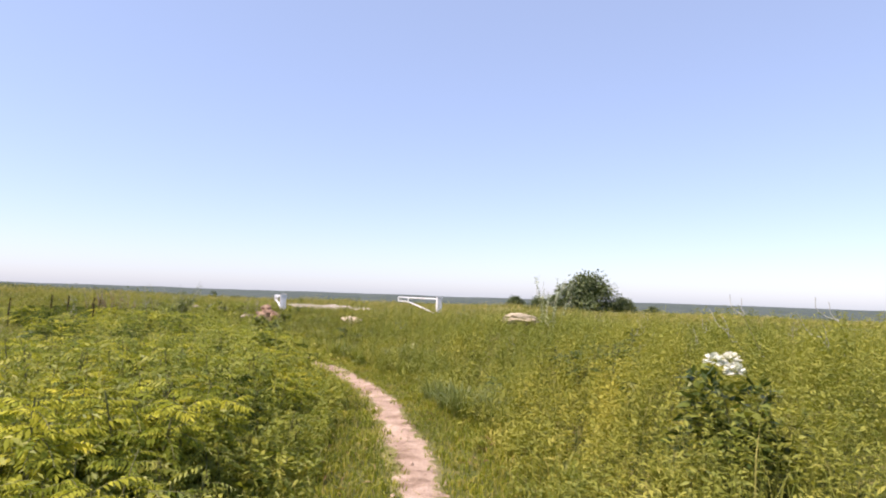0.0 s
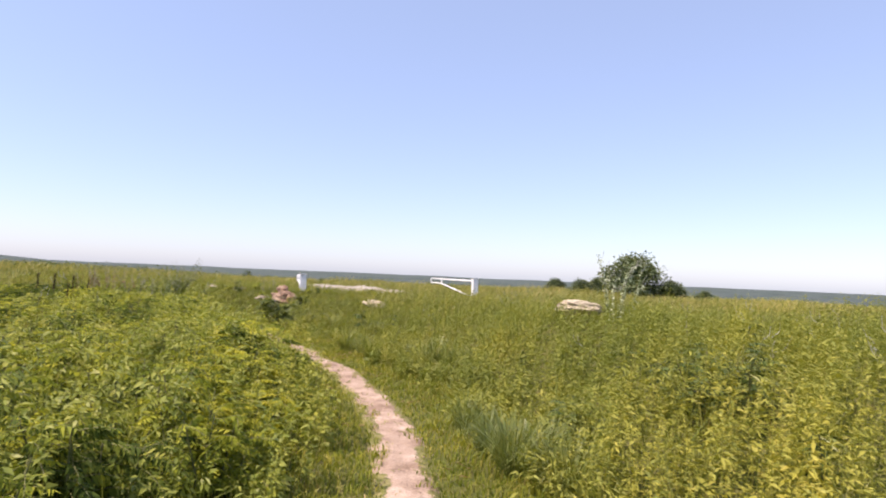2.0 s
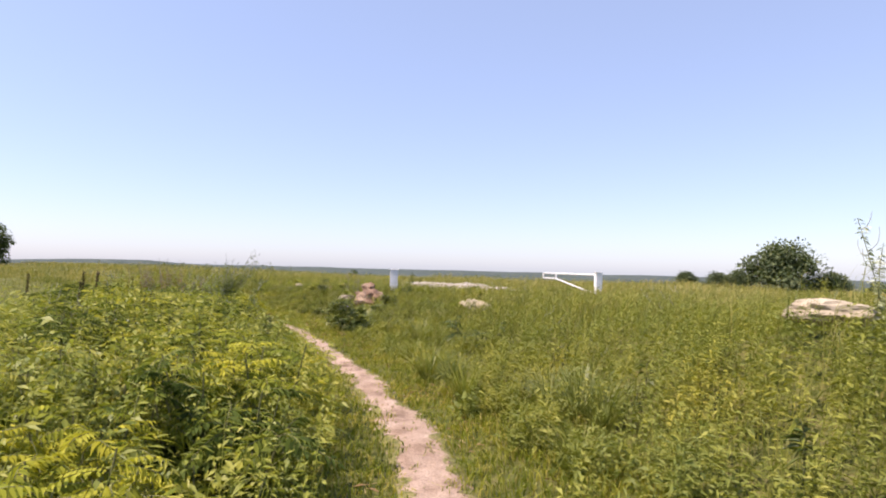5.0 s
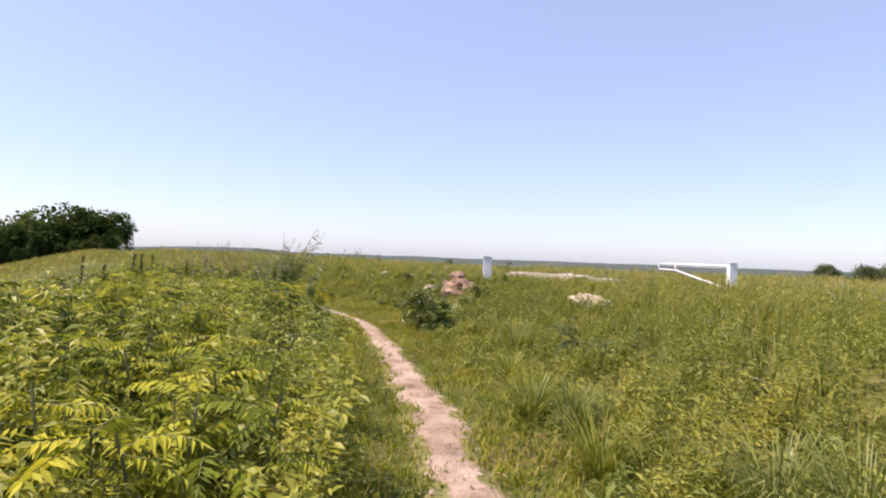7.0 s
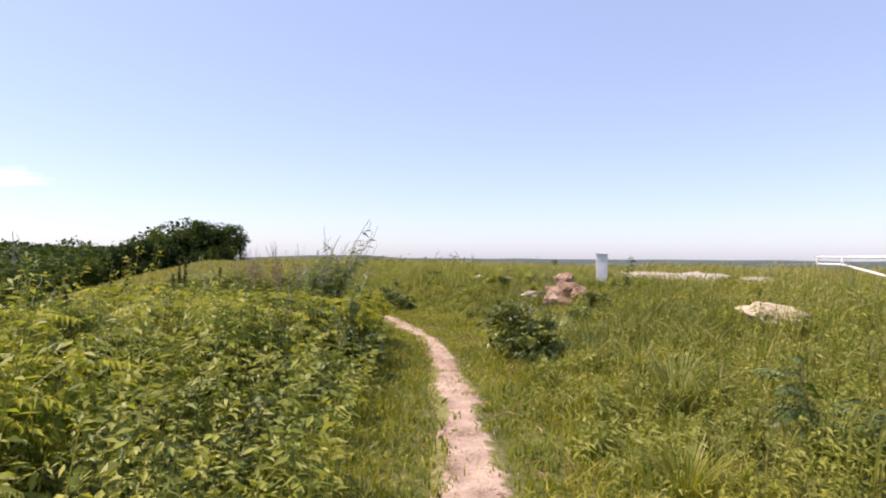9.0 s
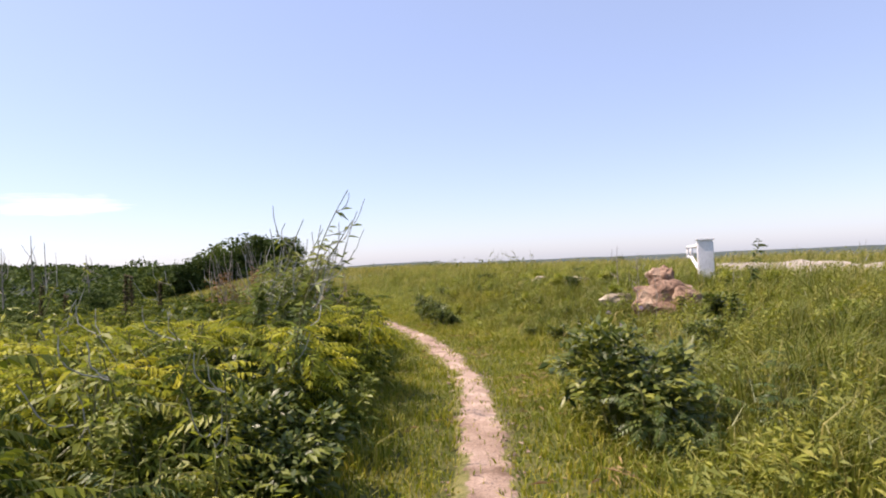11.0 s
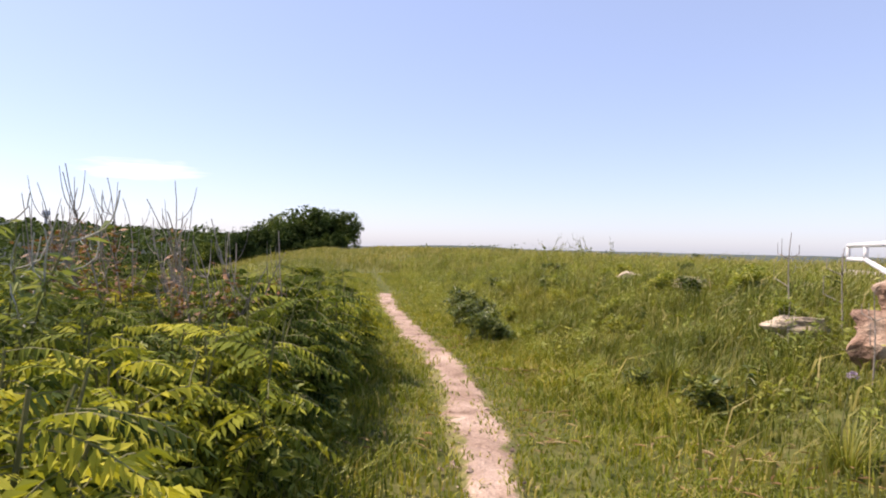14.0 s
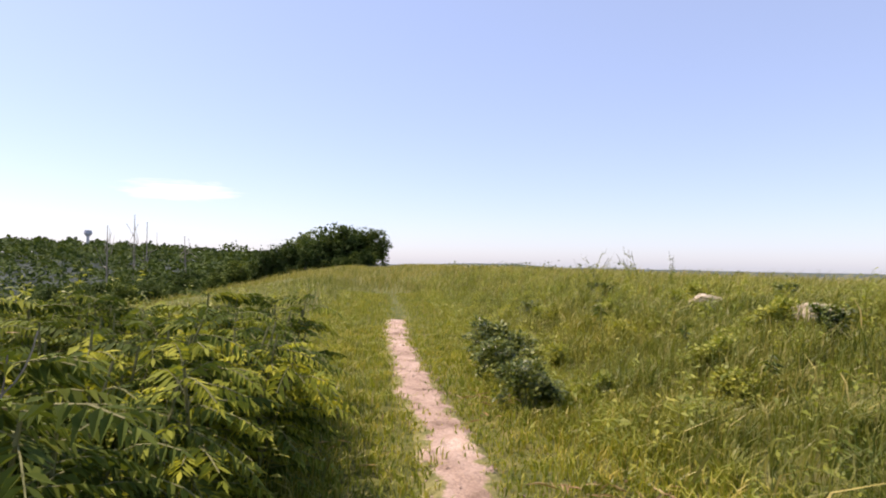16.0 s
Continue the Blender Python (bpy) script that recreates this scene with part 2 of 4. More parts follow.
def lateral(x, y):
    x, y = np.asarray(x, float), np.asarray(y, float)
    fx, fy = (x - GX[0]) / GS, (y - GY[0]) / GS
    inside = (fx >= 0) & (fy >= 0) & (fx < len(GX) - 1.01) & (fy < len(GY) - 1.01)
    ix, iy = np.clip(fx.astype(int), 0, len(GX) - 2), np.clip(fy.astype(int), 0, len(GY) - 2)
    u, v = fx - ix, fy - iy
    d = GD[iy, ix] * (1 - u) * (1 - v) + GD[iy, ix + 1] * u * (1 - v) + GD[iy + 1, ix] * (1 - u) * v + GD[iy + 1, ix + 1] * u * v
    if not inside.all():
        d = np.array(d)
        d[~inside] = trail_far(x[~inside], y[~inside])
    return d


def smooth(a, b, x):
    t = np.clip((x - a) / (b - a), 0, 1)
    return t * t * (3 - 2 * t)


def waves(x, y, scale, seed=0):
    """Cheap smooth noise of about -1 to 1."""
    r = np.random.default_rng(seed)
    out = 0
    for k in range(7):
        a, f, p = r.uniform(0, 6.28), r.uniform(0.6, 1.9) / scale, r.uniform(0, 6.28)
        out = out + np.sin((x * np.cos(a) + y * np.sin(a)) * f * 6.28 + p)
    return out / 3.2


def land(x, y):
    x, y = np.atleast_1d(np.asarray(x, float)), np.atleast_1d(np.asarray(y, float))
    d = lateral(x, y)
    r = np.hypot(x + 5, y - 20)
    az = np.arctan2(-(x + 5), y - 20)
    z = 0.22 * smooth(1.0, 3.0, d) + 0.52 * smooth(1.3, 5.5, -d)
    z = z - 0.28 * 2.5 * np.logaddexp(0, (np.minimum(d, 130) - 6.3) / 2.5) * smooth(2.5, 9, d)
    z = z + 0.07 * waves(x, y, 3.5, 3) * smooth(1.3, 4, np.abs(d)) + 0.25 * waves(x, y, 30, 4) * smooth(12, 40, r) * smooth(8, 30, np.abs(d))
    z = z + 0.36 * np.exp(-(((x - 3.5) ** 2 + (y - 16.2) ** 2) / 3.0))
    z = z - 0.14 * smooth(20.3, 23.6, y) * smooth(-27, -16, x) * np.where(d < 0, 1 - smooth(1.5, 4, -d), 1 - smooth(5, 9, d))
    east = 1 - smooth(0.35, 0.85, az)
    z = z - 1.15 * smooth(26, 75, r) * east * (d < 0)
    plain = -15 + 6 * waves(x, y, 900, 5) * smooth(400, 1500, r) * 0.5
    hill = 19 * np.exp(-((az - 1.5) / 0.4) ** 2) * smooth(250, 620, r) * (1 - smooth(700, 1500, r))
    edge = smooth(85, 380, r) * east + smooth(135, 420, r) * (1 - east)
    knoll = (19 + 6 * np.exp(-((az - 0.776) / 0.014) ** 2)) * np.exp(-((az - 0.84) / 0.13) ** 2) * smooth(1500, 2000, r) * (1 - smooth(2300, 2900, r))
    return z * (1 - edge) + plain * edge + hill + knoll


def land1(x, y):
    return float(land([x], [y])[0])


# ---- mesh tools ----
def mesh_object(name, verts, tris, mat, parent=None, smooth_faces=False, label="", tone=None):
    me = bpy.data.meshes.new(name)
    verts, tris = np.asarray(verts, np.float32), np.asarray(tris, np.int32)
    me.vertices.add(len(verts))
    me.vertices.foreach_set("co", verts.ravel())
    me.loops.add(tris.size)
    me.loops.foreach_set("vertex_index", tris.ravel())
    me.polygons.add(len(tris))
    me.polygons.foreach_set("loop_start", np.arange(0, tris.size, tris.shape[1], dtype=np.int32))
    me.polygons.foreach_set("loop_total", np.full(len(tris), tris.shape[1], np.int32))
    me.polygons.foreach_set("use_smooth", np.full(len(tris), smooth_faces))
    me.update(calc_edges=True)
    me.materials.append(mat)
    if tone is not None:
        me.attributes.new("tone", "FLOAT", "POINT").data.foreach_set("value", np.asarray(tone, np.float32))
    ob = new(name, me)
    if parent:
        ob.parent = parent
    if label:
        ob["label"] = label
    return ob


def part(name, bm, mat, parent=None, label="", smooth_faces=False):
    me = bpy.data.meshes.new(name)
    for f in bm.faces:
        f.smooth = smooth_faces
    bm.to_mesh(me)
    bm.free()
    me.materials.append(mat)
    ob = new(name, me)
    if parent:
        ob.parent = parent
    if label:
        ob["label"] = label
    return ob


def unit(v):
    return v / np.maximum(np.linalg.norm(v, axis=-1, keepdims=True), 1e-9)


def blades(base, h, w, lean, bend):
    """Grass blades: base (N,3), height, width, lean vector (N,2) in metres at the tip. Three triangles each."""
    n = len(base)
    a = rng.uniform(0, 6.283, n)
    side = np.stack([np.cos(a), np.sin(a), np.zeros(n)], 1) * (w / 2)[:, None]
    up = np.array([0, 0, 1.0])
    ln = np.concatenate([lean, np.zeros((n, 1))], 1)
    mid = base + up * (h * 0.55)[:, None] + ln * (0.3 * bend)[:, None]
    tip = base + up * h[:, None] * (1 - 0.25 * bend[:, None]) + ln
    v = np.stack([base - side, base + side, mid - side * 0.85, mid + side * 0.85, tip], 1).reshape(-1, 3)
    t = np.array([[0, 1, 3], [0, 3, 2], [2, 3, 4]])
    tris = (np.arange(n)[:, None, None] * 5 + t).reshape(-1, 3)
    return v, tris


def leaves(at, way, across, length, width, droop=0.25):
    """Leaves with a folded midrib: four corners, two triangles each."""
    n = len(at)
    nrm = unit(np.cross(way, across))
    length, width = np.broadcast_to(length, n)[:, None], np.broadcast_to(width, n)[:, None]
    mid = at + way * length * 0.45
    fold = nrm * width * 0.25
    tip = at + way * length - np.array([0, 0, 1.0]) * length * droop
    v = np.stack([at, mid + across * width / 2 + fold, tip, mid - across * width / 2 + fold], 1).reshape(-1, 3)
    t = np.array([[0, 1, 2], [0, 2, 3]])
    return v, (np.arange(n)[:, None, None] * 4 + t).reshape(-1, 3)


def joined(*sets):
    vs, ts, k = [], [], 0
    for v, t in sets:
        vs.append(v)
        ts.append(t + k)
        k += len(v)
    return np.concatenate(vs), np.concatenate(ts)


def rods(p, q, r0, r1, sides=4):
    """Tapered rods from p to q (N,3)."""
    n = len(p)
    ax = unit(q - p)
    ref = np.where(np.abs(ax[:, 2:3]) > 0.9, np.array([[1.0, 0, 0]]), np.array([[0, 0, 1.0]]))
    u = unit(np.cross(ax, ref))
    w = np.cross(ax, u)
    r0, r1 = np.broadcast_to(r0, n)[:, None], np.broadcast_to(r1, n)[:, None]
    ring = []
    for c, r in ((p, r0), (q, r1)):
        for k in range(sides):
            a = 6.2832 * k / sides
            ring.append(c + (u * math.cos(a) + w * math.sin(a)) * r)
    v = np.stack(ring, 1).reshape(-1, 3)
    t = []
    for k in range(sides):
        k2 = (k + 1) % sides
        t += [[k, k2, sides + k2], [k, sides + k2, sides + k]]
    return v, (np.arange(n)[:, None, None] * (2 * sides) + np.array(t)).reshape(-1, 3)


def polyline_rods(paths, r0, r1, sides=4):
    """Tapered tubes, one unbroken skin along each path."""
    vs, ts, k = [], [], 0
    for path in paths:
        p = np.array(path, float)
        n = len(p)
        tang = unit(np.gradient(p, axis=0))
        u = unit(np.cross(tang, np.array([0.31, 0.95, 0.05])))
        w = np.cross(tang, u)
        r = np.linspace(r0, r1, n)[:, None]
        ang = np.arange(sides) * 6.2832 / sides
        ring = p[:, None] + r[:, None] * (u[:, None] * np.cos(ang)[None, :, None] + w[:, None] * np.sin(ang)[None, :, None])
        vs.append(ring.reshape(-1, 3))
        for i in range(n - 1):
            for s in range(sides):
                a, b2 = k + i * sides + s, k + i * sides + (s + 1) % sides
                ts += [[a, b2, b2 + sides], [a, b2 + sides, a + sides]]
        k += n * sides
    return np.concatenate(vs), np.array(ts)


def random_dirs(n, low=-0.2, high=1.0):
    a, z = rng.uniform(0, 6.283, n), rng.uniform(low, high, n)
    c = np.sqrt(1 - z * z)
    return np.stack([np.cos(a) * c, np.sin(a) * c, z], 1)


def across_of(way):
    return unit(np.cross(way, np.array([0, 0, 1.0]) + rng.normal(0, 0.35, way.shape)))


# ---- ground, trail, road ----
def build_ground():
    n, b = 380, 8.0
    u = np.linspace(-1, 1, n)
    g = 4300 / math.sinh(b) * np.sinh(b * u)
    x, y = np.meshgrid(g - 5, g + 20)
    x, y = x.ravel(), y.ravel()
    z = land(x, y)
    d = lateral(x, y)
    z = z - 0.035 * (1 - smooth(0.2, 0.5, np.abs(d))) + rng.normal(0, 0.006, len(x)) * (np.hypot(x + 5, y - 20) < 40) * (np.abs(d) > 0.5)
    i = (np.arange(n - 1)[:, None] * n + np.arange(n - 1)).ravel()
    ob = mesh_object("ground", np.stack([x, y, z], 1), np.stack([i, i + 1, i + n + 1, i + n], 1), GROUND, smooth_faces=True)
    tagged(ob, "grassy hilltop falling to a distant wooded plain", "ground", kind="structure")


def build_trail():
    pts = catmull(TRAIL[1:20], 0.06)
    step = np.concatenate([[0], np.cumsum(np.linalg.norm(np.diff(pts, axis=0), axis=1))])
    s = np.arange(0, step[-1], 0.06)
    c = np.stack([np.interp(s, step, pts[:, 0]), np.interp(s, step, pts[:, 1])], 1)
    t = unit(np.gradient(c, axis=0))
    nrm = np.stack([-t[:, 1], t[:, 0]], 1)
    k = 11
    rows = []
    half = 0.30 - 0.095 * smooth(13, 22, c[:, 1]) + 0.045 * smooth(22.6, 24.2, c[:, 1]) + 0.035 * waves(s, s * 0, 1.7, 11)
    for j in range(k):
        f = j / (k - 1) * 2 - 1
        p = c + nrm * (f * half)[:, None]
        z = land(p[:, 0], p[:, 1]) + 0.012 - 0.04 * abs(f) ** 6 + 0.008 * waves(p[:, 0], p[:, 1], 0.35, 15) * (1 - f * f)
        rows.append(np.concatenate([p, z[:, None]], 1))
    v = np.stack(rows, 1).reshape(-1, 3)
    i = (np.arange(len(s) - 1)[:, None] * k + np.arange(k - 1)).ravel()
    ob = mesh_object("trail", v, np.stack([i, i + k, i + k + 1, i + 1], 1), EARTH, smooth_faces=True)
    at = ob.data.attributes.new("side", "FLOAT", "POINT")
    at.data.foreach_set("value", (np.abs(np.linspace(-1, 1, k))[None] * (1 + np.where(np.linspace(-1, 1, k)[None] < 0, (0.28 * waves(s, s * 0, 0.9, 17) + 0.22 * waves(s, s * 0, 0.33, 18))[:, None], (0.28 * waves(s, s * 0, 1.1, 19) + 0.22 * waves(s, s * 0, 0.37, 20))[:, None]))).ravel().astype(np.float32))
    tagged(ob, "narrow trodden trail of bare pinkish earth", "trail", kind="structure")
    # pebbles and crumbs of earth
    m = 2600
    q = rng.integers(0, len(s), m)
    p = c[q] + nrm[q] * np.where(rng.random(m) < 0.45, rng.normal(0, 0.11, m), rng.choice([-1, 1], m) * rng.normal(0.2, 0.05, m))[:, None]
    base = np.concatenate([p, (land(p[:, 0], p[:, 1]) + 0.01)[:, None]], 1)
    r = (rng.uniform(0.004, 0.012, m) * np.where(rng.random(m) < 0.12, 2.3, 1))[:, None]
    octa = np.array([[1, 0, 0], [0, 1, 0], [-1, 0, 0], [0, -1, 0], [0, 0, 0.8], [0, 0, -0.6]])
    v = (base[:, None] + (octa + rng.normal(0, 0.22, (m, 6, 3))) * r[:, None]).reshape(-1, 3)
    t = np.array([[0, 1, 4], [1, 2, 4], [2, 3, 4], [3, 0, 4], [1, 0, 5], [2, 1, 5], [3, 2, 5], [0, 3, 5]])
    ob = mesh_object("pebbles", v, (np.arange(m)[:, None, None] * 6 + t).reshape(-1, 3), EARTH)
    tagged(ob, "small pebbles and crumbs of earth on the trail", "pebbles", kind="stuff")


ROAD_A, ROAD_D = np.array([-2.4, 28.4]), np.array([-0.45, 0.893])
ROAD_N = np.array([0.893, 0.45])


def road_side(x, y):
    """Metres along the road from its near end, and across it."""
    px, py = x - ROAD_A[0], y - ROAD_A[1]
    return px * ROAD_D[0] + py * ROAD_D[1], px * ROAD_N[0] + py * ROAD_N[1]


def build_road():
    al, ac = np.arange(4.5, 24, 0.5), np.linspace(-3.4, 2.2, 13)
    a, c = np.meshgrid(al, ac, indexing="ij")
    c = c * (1 + 0.08 * waves(a, a * 0, 6, 21)) + 0.3 * waves(a, a * 0, 9, 22)
    a = a + 0.5 * waves(c, c * 0, 2.0, 23) * (a < 7)
    x = ROAD_A[0] + ROAD_D[0] * a + ROAD_N[0] * c
    y = ROAD_A[1] + ROAD_D[1] * a + ROAD_N[1] * c
    z = land(x.ravel(), y.ravel()) + 0.04
    v = np.stack([x.ravel(), y.ravel(), z], 1)
    k = len(ac)
    i = (np.arange(len(al) - 1)[:, None] * k + np.arange(k - 1)).ravel()
    ob = mesh_object("road", v, np.stack([i, i + 1, i + k + 1, i + k], 1), GRAVEL, smooth_faces=True)
    tagged(ob, "pale gravel road behind the open gate", "road", kind="structure")


build_ground()
build_trail()
build_road()


# ---- rocks ----
def rock(name, x, y, z, size, turn, mat, label, seed, rough=0.16, group="boulders by the gate"):
    bm = bmesh.new()
    bmesh.ops.create_icosphere(bm, subdivisions=4, radius=1.0)
    r = random.Random(seed)
    planes = [(Vector((r.gauss(0, 1), r.gauss(0, 1), r.gauss(0, 0.7))).normalized(), r.uniform(0.6, 0.82)) for _ in range(15)]
    for v in bm.verts:
        p = v.co.copy()
        for nn, dd in planes:
            over = p.dot(nn) - dd
            if over > 0:
                p -= nn * over * 0.93
        p += p.normalized() * (noise.fractal(p * 2.3 + Vector((seed, 0, 0)), 1.0, 2.0, 4) * rough)
        v.co = Vector((p.x * size[0], p.y * size[1], p.z * size[2]))
    ob = part(name, bm, mat)
    ob.matrix_world = pose(x, y, z, r.uniform(-8, 8), r.uniform(-8, 8), turn)
    return tagged(ob, label, "rock", group)


rock("boulder", -7.3, 26.5, 0.38, (0.64, 0.48, 0.40), 38, ROCK, "wide reddish sandstone boulder in the grass beside a gate post", 3, 0.17)
rock("boulder", -7.40, 26.58, 0.77, (0.27, 0.25, 0.27), 70, ROCK, "knobbly sandstone rock lying on top of a boulder", 5, 0.22)
rock("boulder", -6.95, 26.38, 0.40, (0.3, 0.3, 0.38), 12, ROCK, "blocky red sandstone boulder with a steep side", 8, 0.14)
rock("rock_slab", -8.35, 26.85, 0.44, (0.36, 0.24, 0.13), 20, PALEROCK, "pale flat limestone slab among weeds", 9)
rock("rock_slab", -2.5, 22.5, 0.64, (0.56, 0.34, 0.14), -15, PALEROCK, "pale flat limestone slab half hidden in tall grass", 11)
rock("rock_slab", 3.4, 16.1, 1.14, (0.62, 0.3, 0.17), 8, PALEROCK, "long pale limestone slab above the weeds", 13)
rock("rock_slab", -10.9, 29.75, 0.54, (0.4, 0.28, 0.2), 40, PALEROCK, "low pale limestone slab in the meadow", 17)
rock("rock_slab", -9.5, 30.7, 0.52, (0.3, 0.25, 0.2), 10, PALEROCK, "broken pale limestone block in the meadow", 19)
rock("rock_slab", -13.3, 31.8, 0.54, (0.42, 0.3, 0.15), 60, PALEROCK, "low pale limestone slab in the meadow", 23)


# ---- gates ----
def tube(bm, p, q, r, sides=10):
    p, q = Vector(p), Vector(q)
    m = Matrix.Translation((p + q) / 2) @ (q - p).to_track_quat("Z", "Y").to_matrix().to_4x4()
    bmesh.ops.create_cone(bm, cap_ends=True, segments=sides, radius1=r, radius2=r, depth=(q - p).length, matrix=m)


def tube_part(name, p, q, r, parent, label="", mat=None):
    bm = bmesh.new()
    tube(bm, p, q, r)
    return part(name, bm, mat or WHITE, parent, label, True)


def gate(x, y, ztop, leaf_turn, label, ln=7.75):
    """A swung-open road barrier: hinge post with cap, long top rail, short end frame and a brace down to the post."""
    z0 = land1(x, y) - 0.12
    root = tagged(new("barrier_gate"), label, "gate", "open barrier gates")
    root.matrix_world = pose(x, y, z0, 0, 0, leaf_turn)
    h = ztop - z0
    bm = bmesh.new()
    bmesh.ops.create_cube(bm, size=1, matrix=Matrix.Translation((0, 0, h / 2)) @ Matrix.Diagonal((0.26, 0.29, h, 1)))
    bmesh.ops.bevel(bm, geom=bm.edges[:], offset=0.02, segments=2, affect="EDGES")
    post = part("post", bm, WHITE, root)
    bm = bmesh.new()
    bmesh.ops.create_cube(bm, size=1, matrix=Matrix.Translation((0, 0, h + 0.02)) @ Matrix.Diagonal((0.31, 0.34, 0.04, 1)))
    bmesh.ops.bevel(bm, geom=bm.edges[:], offset=0.012, segments=2, affect="EDGES")
    part("post_cap", bm, WHITE, post)
    top, low = h - 0.09, h - 0.36
    tube_part("top_rail", (0.1, 0, top), (ln, 0, top), 0.045, root)
    tube_part("lower_rail", (ln * 0.72, 0, low), (ln, 0, low), 0.04, root)
    tube_part("end_bar", (ln, 0, top + 0.02), (ln, 0, low - 0.02), 0.04, root)
    tube_part("upright_bar", (ln * 0.72, 0, top), (ln * 0.72, 0, low), 0.04, root)
    tube_part("brace", (ln * 0.72, 0, low), (0.2, 0, 0.22), 0.042, root)
    tube_part("hinge_pole", (0.17, 0, 0.05), (0.17, 0, h - 0.02), 0.045, root)
    return root


LEAF_TURN = math.degrees(math.atan2(0.893, -0.45))
gate(-7.57, 29.1, 1.43, LEAF_TURN - 2.5, "white-painted steel barrier gate swung open beside boulders", 5.6)
gate(-0.44, 35.37, 1.50, LEAF_TURN, "white-painted steel barrier gate swung open across the gravel road")


# ---- grass and herbs ----
def scatter(n, x0, x1, y0, y1):
    return rng.uniform(x0, x1, n), rng.uniform(y0, y1, n)


def near_mask(x, y, reach):
    """Chance of keeping a plant: full along the walked stretch, thinning with distance."""
    d = np.abs(lateral(x, y))
    return np.exp(-(np.maximum(d - 2, 0) / reach) ** 1.3)


def on_road(x, y, pad=0.0):
    a, c = road_side(x, y)
    return (a > 5.0 - pad) & (a < 23) & (c > -2.8 - pad) & (c < 1.9 + pad)


def mown(x, y):
    """The trampled side path towards the gate."""
    return np.exp(-((y - 23.45 - 0.3 * (x + 8.5)) / 0.6) ** 2) * smooth(-10.3, -9.6, x) * (1 - smooth(-6.8, -5.8, x))


def place(x, y):
    return np.stack([x, y, land(x, y) - 0.01], 1)


def in_thicket(x, y):
    """1 inside the dense sumac stand left of the trail."""
    d = lateral(x, y)
    along = -(x + 8.2) * 0.86 + (y - 22.3) * 0.5
    return smooth(1.0, 1.4, d) * (1 - smooth(4.8, 5.6, d)) * smooth(17.6, 18.6, y) * (1 - smooth(4.3, 5.1, along))


def verge_grass():
    x, y = scatter(1000000, -26, 4, 2, 36)
    d = lateral(x, y)
    ad = np.abs(d)
    edge = 0.155 - 0.045 * smooth(17, 22, y) + 0.03 * smooth(22.6, 24.2, y) + 0.08 * waves(x, y, 0.55, 31) + 0.075 * waves(x, y, 0.16, 33)
    keep = (ad > edge) & (ad < 1.7) & (rng.random(len(x)) < np.where(ad < edge + 0.1, 0.75, 1.0))
    keep |= (ad < 0.2) & (rng.random(len(x)) < (0.16 + 0.3 * smooth(19, 21, y) * (1 - smooth(23, 24.5, y))) * np.clip(waves(x, y, 0.3, 34), 0, 1))
    mw = (mown(x, y) > 0.35) & (d < 0) & (ad < 5)
    keep |= mw & (rng.random(len(x)) < 0.5)
    keep &= (rng.random(len(x)) < np.where(y < 28, 1.0, 0.5))
    x, y, ad = x[keep], y[keep], ad[keep]
    n = len(x)
    tall = 0.05 + 0.03 * rng.random(n) + 0.12 * smooth(0.2, 1.3, ad) * rng.uniform(0.5, 1.4, n) + 0.03 * waves(x, y, 0.8, 32)
    tall = np.clip(tall * np.where(mown(x, y) > 0.35, 0.7, 1), 0.025, 0.3)
    lean = rng.normal(0, 0.5, (n, 2)) * tall[:, None]
    v, t = blades(place(x, y), tall, rng.uniform(0.006, 0.014, n), lean, rng.uniform(0.3, 1.2, n))
    tagged(mesh_object("verge_grass", v, t, VERGE), "short bright green grass along the trail", "grass", kind="stuff")


def dry_litter():
    """Withered stalks lying in patches beside the trail and on the trampled side path."""
    x, y = scatter(160000, -13, 4, 2, 27)
    d = lateral(x, y)
    patch = waves(x, y, 1.2, 35)
    keep = (np.abs(d) > 0.3) & (np.abs(d) < 1.1) & (rng.random(len(x)) < np.clip(patch - 0.15, 0, 1) * np.where(d < 0, 0.5, 0.12))
    keep |= (mown(x, y) > 0.4) & (d < -0.3) & (rng.random(len(x)) < 0.3 * np.clip(patch + 0.6, 0, 1))
    x, y = x[keep], y[keep]
    n = len(x)
    a = rng.uniform(0, 6.283, n)
    way = np.stack([np.cos(a), np.sin(a), rng.uniform(-0.05, 0.5, n)], 1)
    at = place(x, y) + np.array([0, 0, 1.0]) * rng.uniform(0.02, 0.1, n)[:, None]
    ln = rng.uniform(0.05, 0.16, n)
    tagged(mesh_object("dry_litter", *leaves(at, unit(way), across_of(unit(way)), ln, ln * 0.1, 0.2), STRAW), "withered straw coloured stalks beside the trail", "grass litter", kind="stuff")


